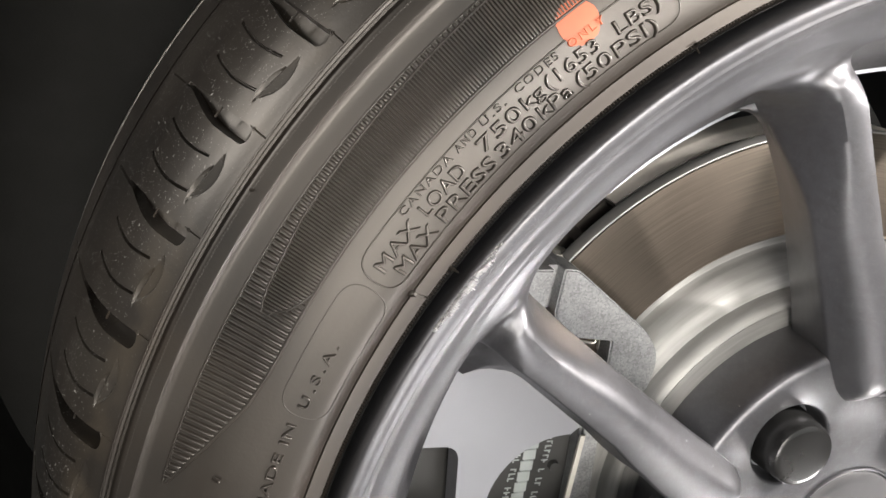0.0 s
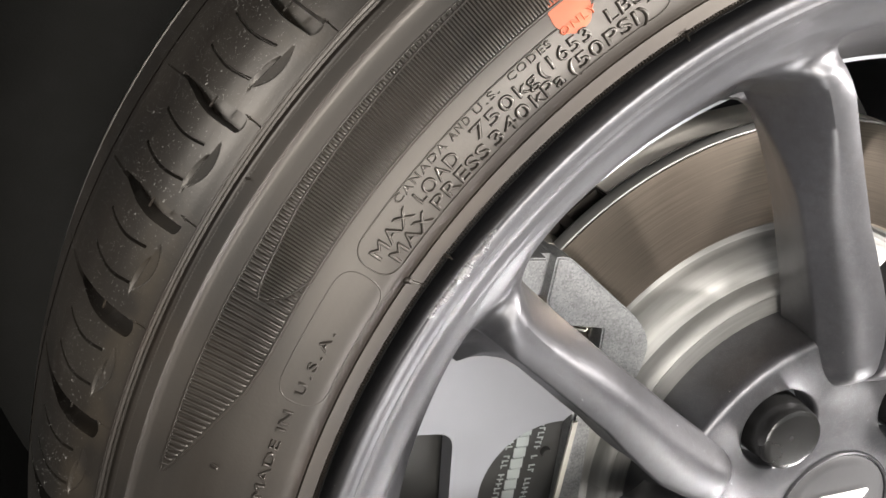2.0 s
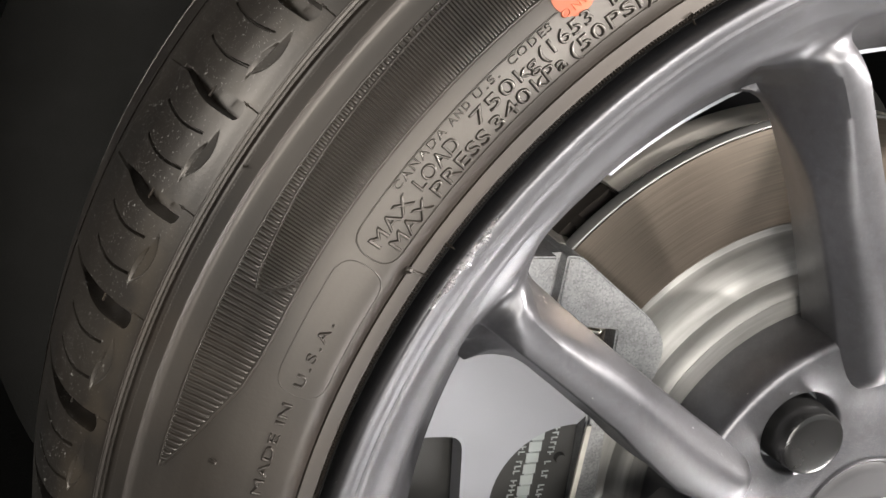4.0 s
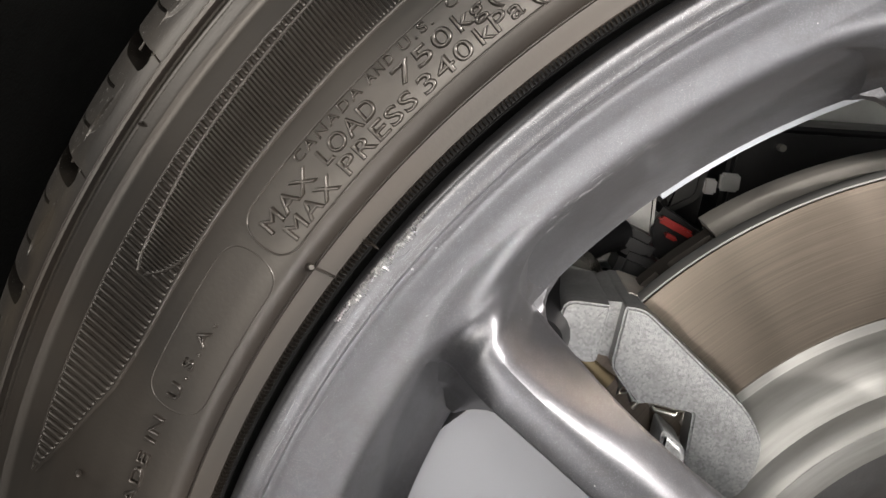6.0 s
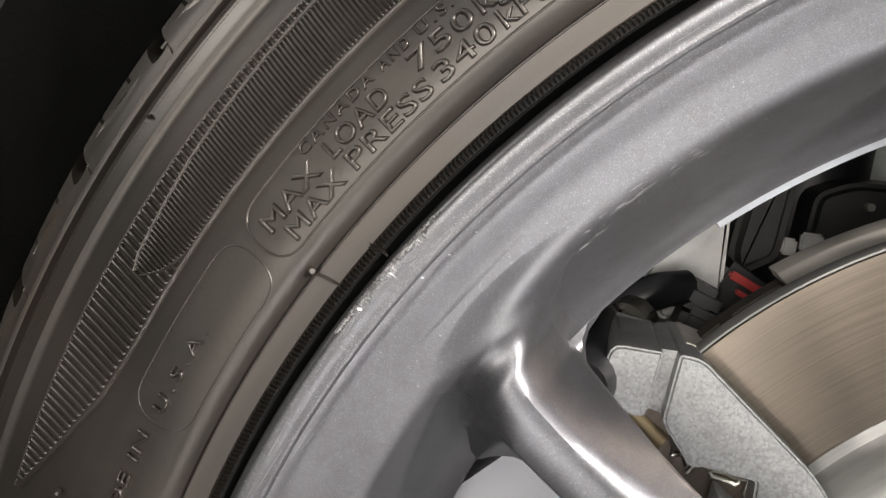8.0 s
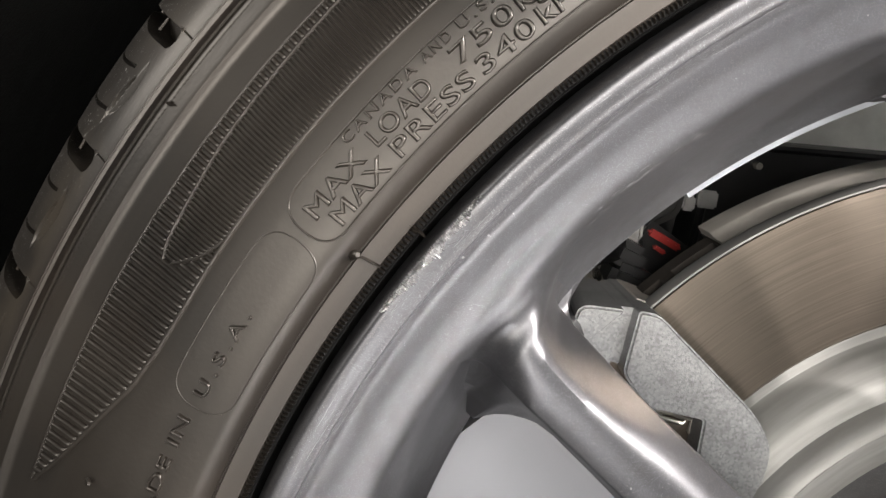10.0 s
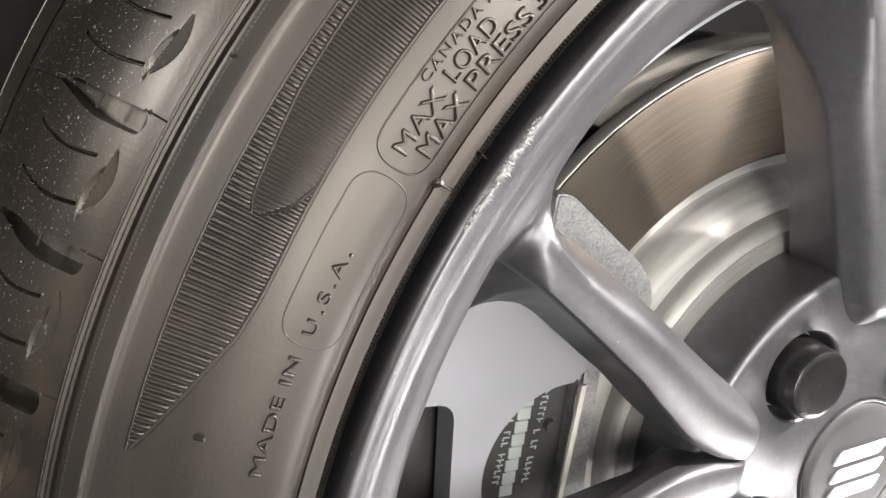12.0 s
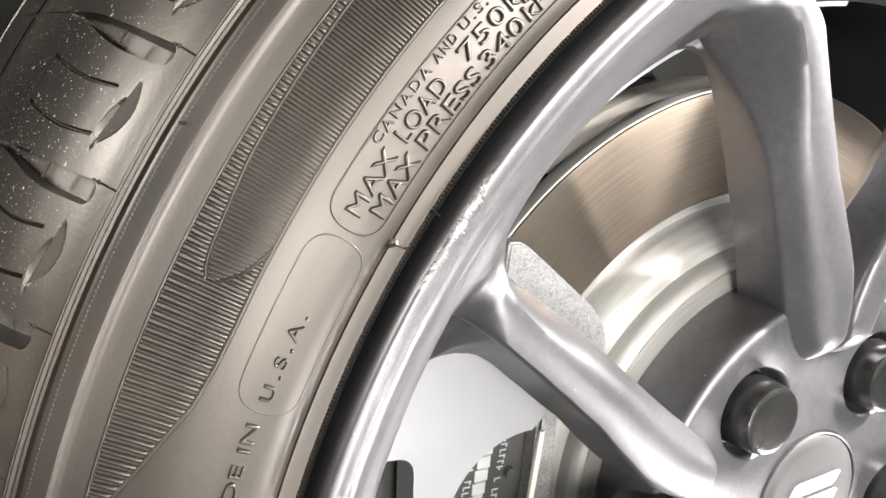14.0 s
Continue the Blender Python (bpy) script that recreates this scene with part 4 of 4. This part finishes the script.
# bridge coloured black, putting the shade of the square cut-out into it
part_bm("shade_bridge", prism([(-0.190, 0.070), (-0.158, 0.088), (-0.165, -0.075), (-0.190, -0.065)], 0.078, 0.150, 0.003), PADBACK, caliper, "", 40.0)
pad = part_bm("brake_pad", prism(rounded([(-0.1580, 0.0600), (-0.1160, 0.0600), (-0.1160, -0.0500), (-0.1580, -0.0500)], 0.006, 4), 0.0740, 0.0845), PADBACK, caliper, "black pad plate with worn white print")
part("pad_pin", *rod([(-0.1222, 0.0738, H + 0.0182), (-0.1222, 0.0716, H + 0.0182)], [0.0024, 0.0020], 14), PADBACK, pad)
part_bm("pad_spring", prism([(-0.1166, 0.0370), (-0.1145, 0.0370), (-0.1205, -0.0300), (-0.1226, -0.0300)], 0.0642, 0.0655), SPRINGM, caliper, "thin cream pad spring")
LEAN = 0.139


def print_bar(x, z, wide, tall):
    part_bm("print_bar", box_bm(wide, 0.0004, tall, 0.0, (x + LEAN * (z - 0.0138), 0.0738, H + z), (0, LEAN, 0)), PALE, pad, "faded white print block")


# a column of white blocks between two columns of worn print
for i in range(8):
    print_bar(-0.1347, 0.0290 - i * 0.0051, 0.0054, 0.0044)
    print_bar(-0.1347 + 0.0003, 0.0290 - i * 0.0051 + 0.00255, 0.0040, 0.0003)
random.seed(12)
for cx, top, n, gaps in ((-0.1272, 0.0318, 17, (6, 8, 11)), (-0.1401, 0.0262, 14, (3, 7))):
    for i in range(n):
        if i in gaps:
            continue
        z = top - i * 0.0022
        print_bar(cx + random.uniform(-0.0001, 0.0001), z, 0.0027, 0.0005)
        print_bar(cx + random.choice((-0.0011, 0.0011, 0.0)), z - 0.0006, 0.0005, 0.0012)
clip_path = [(-0.1205, 0.0690), (-0.1190, 0.0715), (-0.1168, 0.0722), (-0.1149, 0.0714), (-0.1100, 0.0712), (-0.1062, 0.0699), (-0.1036, 0.0700), (-0.1043, 0.0662), (-0.1030, 0.0645), (-0.1042, 0.0600)]
part("pad_clip", *rod([(x, 0.0845, z + H) for x, z in clip_path], 0.0008, 8), CLIP, caliper, "bent spring clip")
part("pad_clip", *rod([(x, 0.0835, z + H) for x, z in [(-0.1148, 0.0712), (-0.1140, 0.0698), (-0.1072, 0.0686), (-0.1062, 0.0697)]], 0.0008, 8), CLIP, caliper, "bent spring clip")
part("pad_clip", *rod([(x, 0.0840, z + H) for x, z in [(-0.1268, 0.0795), (-0.1252, 0.0762), (-0.1258, 0.0738), (-0.1225, 0.0745), (-0.1210, 0.0715)]], 0.0008, 8), CLIP, caliper, "bent spring clip")

# ---- behind the disc ----
knuckle = thing("steering_knuckle", "light grey cast aluminium steering knuckle behind the disc", "knuckle")
part_bm("upright", prism(rounded([(-0.134, 0.110), (-0.128, 0.126), (-0.119, 0.1340), (-0.1065, 0.1380), (-0.1045, 0.100), (-0.125, 0.095)], 0.002), 0.165, 0.200, 0.002), KNUCKLE, knuckle)
part_bm("arm", prism(rounded([(-0.092, 0.170), (-0.074, 0.172), (-0.078, 0.118), (-0.094, 0.108), (-0.098, 0.118)], 0.005), 0.205, 0.230, 0.004), PADBACK, knuckle)
panel = thing("inner_body_panel", "pale grey painted inner body panel behind the suspension", "body panel")
part_bm("skin", prism(rounded([(-0.150, 0.060), (-0.150, 0.190), (0.100, 0.215), (0.100, 0.060)], 0.01), 0.300, 0.304), PANEL, panel)
housing = thing("strut_housing", "black plastic housing beside the strut", "housing")
part_bm("shell", prism(rounded([(-0.070, 0.085), (-0.066, 0.146), (-0.052, 0.1525), (0.060, 0.157), (0.060, 0.085)], 0.005), 0.215, 0.260, 0.003), BLACK, housing)
part_bm("tab", box_bm(0.009, 0.004, 0.008, 0.001, (-0.0655, 0.214, H + 0.126)), KNUCKLE, housing)
part_bm("tab", box_bm(0.006, 0.004, 0.007, 0.001, (-0.0740, 0.213, H + 0.1235)), KNUCKLE, housing)
part("screw", *rod([(-0.0460, 0.215, H + 0.1435), (-0.0460, 0.211, H + 0.1435)], 0.0016, 10), CLIP, housing)
hose = thing("brake_hose", "black rubber brake hose with fittings", "hose")
part("tube", *rod([(-0.152, 0.125, H + 0.092), (-0.140, 0.132, H + 0.106), (-0.128, 0.145, H + 0.1100), (-0.120, 0.150, H + 0.1110)], 0.0062, 12), BLACK, hose)
part("collar", *rod([(-0.1400, 0.1180, H + 0.1010), (-0.1370, 0.1220, H + 0.1030)], 0.0085, 18), CLIP, hose, "pale ring on the hose")
part_bm("fitting", box_bm(0.014, 0.014, 0.010, 0.003, (-0.1150, 0.150, H + 0.1085), (0, 20, 0)), BLACK, hose)
part_bm("fitting", box_bm(0.018, 0.020, 0.012, 0.003, (-0.1130, 0.152, H + 0.0985), (0, 15, 0)), BLACK, hose)
sensor = thing("sensor_connector", "black sensor connector with a red locking clip", "connector")
part_bm("shell", box_bm(0.030, 0.022, 0.018, 0.003, (-0.0955, 0.178, H + 0.1060), (0, 28, 0)), BLACK, sensor)
part_bm("lock", box_bm(0.0148, 0.004, 0.0030, 0.001, (-0.0973, 0.1640, H + 0.1133), (0, 23, 0)), REDCLIP, sensor, "red locking clip")
part_bm("lock", box_bm(0.0052, 0.004, 0.0018, 0.0006, (-0.0987, 0.1640, H + 0.1092), (0, 23, 0)), REDCLIP, sensor, "red locking clip")
strut = thing("suspension_strut", "black suspension strut behind the brake", "strut")
part("spring_seat", *rod([(-0.052, 0.268, H + 0.325), (-0.052, 0.268, H + 0.331)], 0.05, 32), BLACK, strut)
part("tube", *rod([(-0.060, 0.268, H + 0.10), (-0.055, 0.268, H + 0.28), (-0.05, 0.268, H + 0.34)], 0.026, 24), BLACK, strut)
axle = thing("hub_carrier", "dark hub carrier and axle behind the disc", "hub")
part("drum", *lathe([(0.001, 0.0660), (0.030, 0.0665), (0.055, 0.080), (0.060, 0.140), (0.050, 0.26), (0.02, 0.40), (0.001, 0.41)], 64), PADBACK, axle)
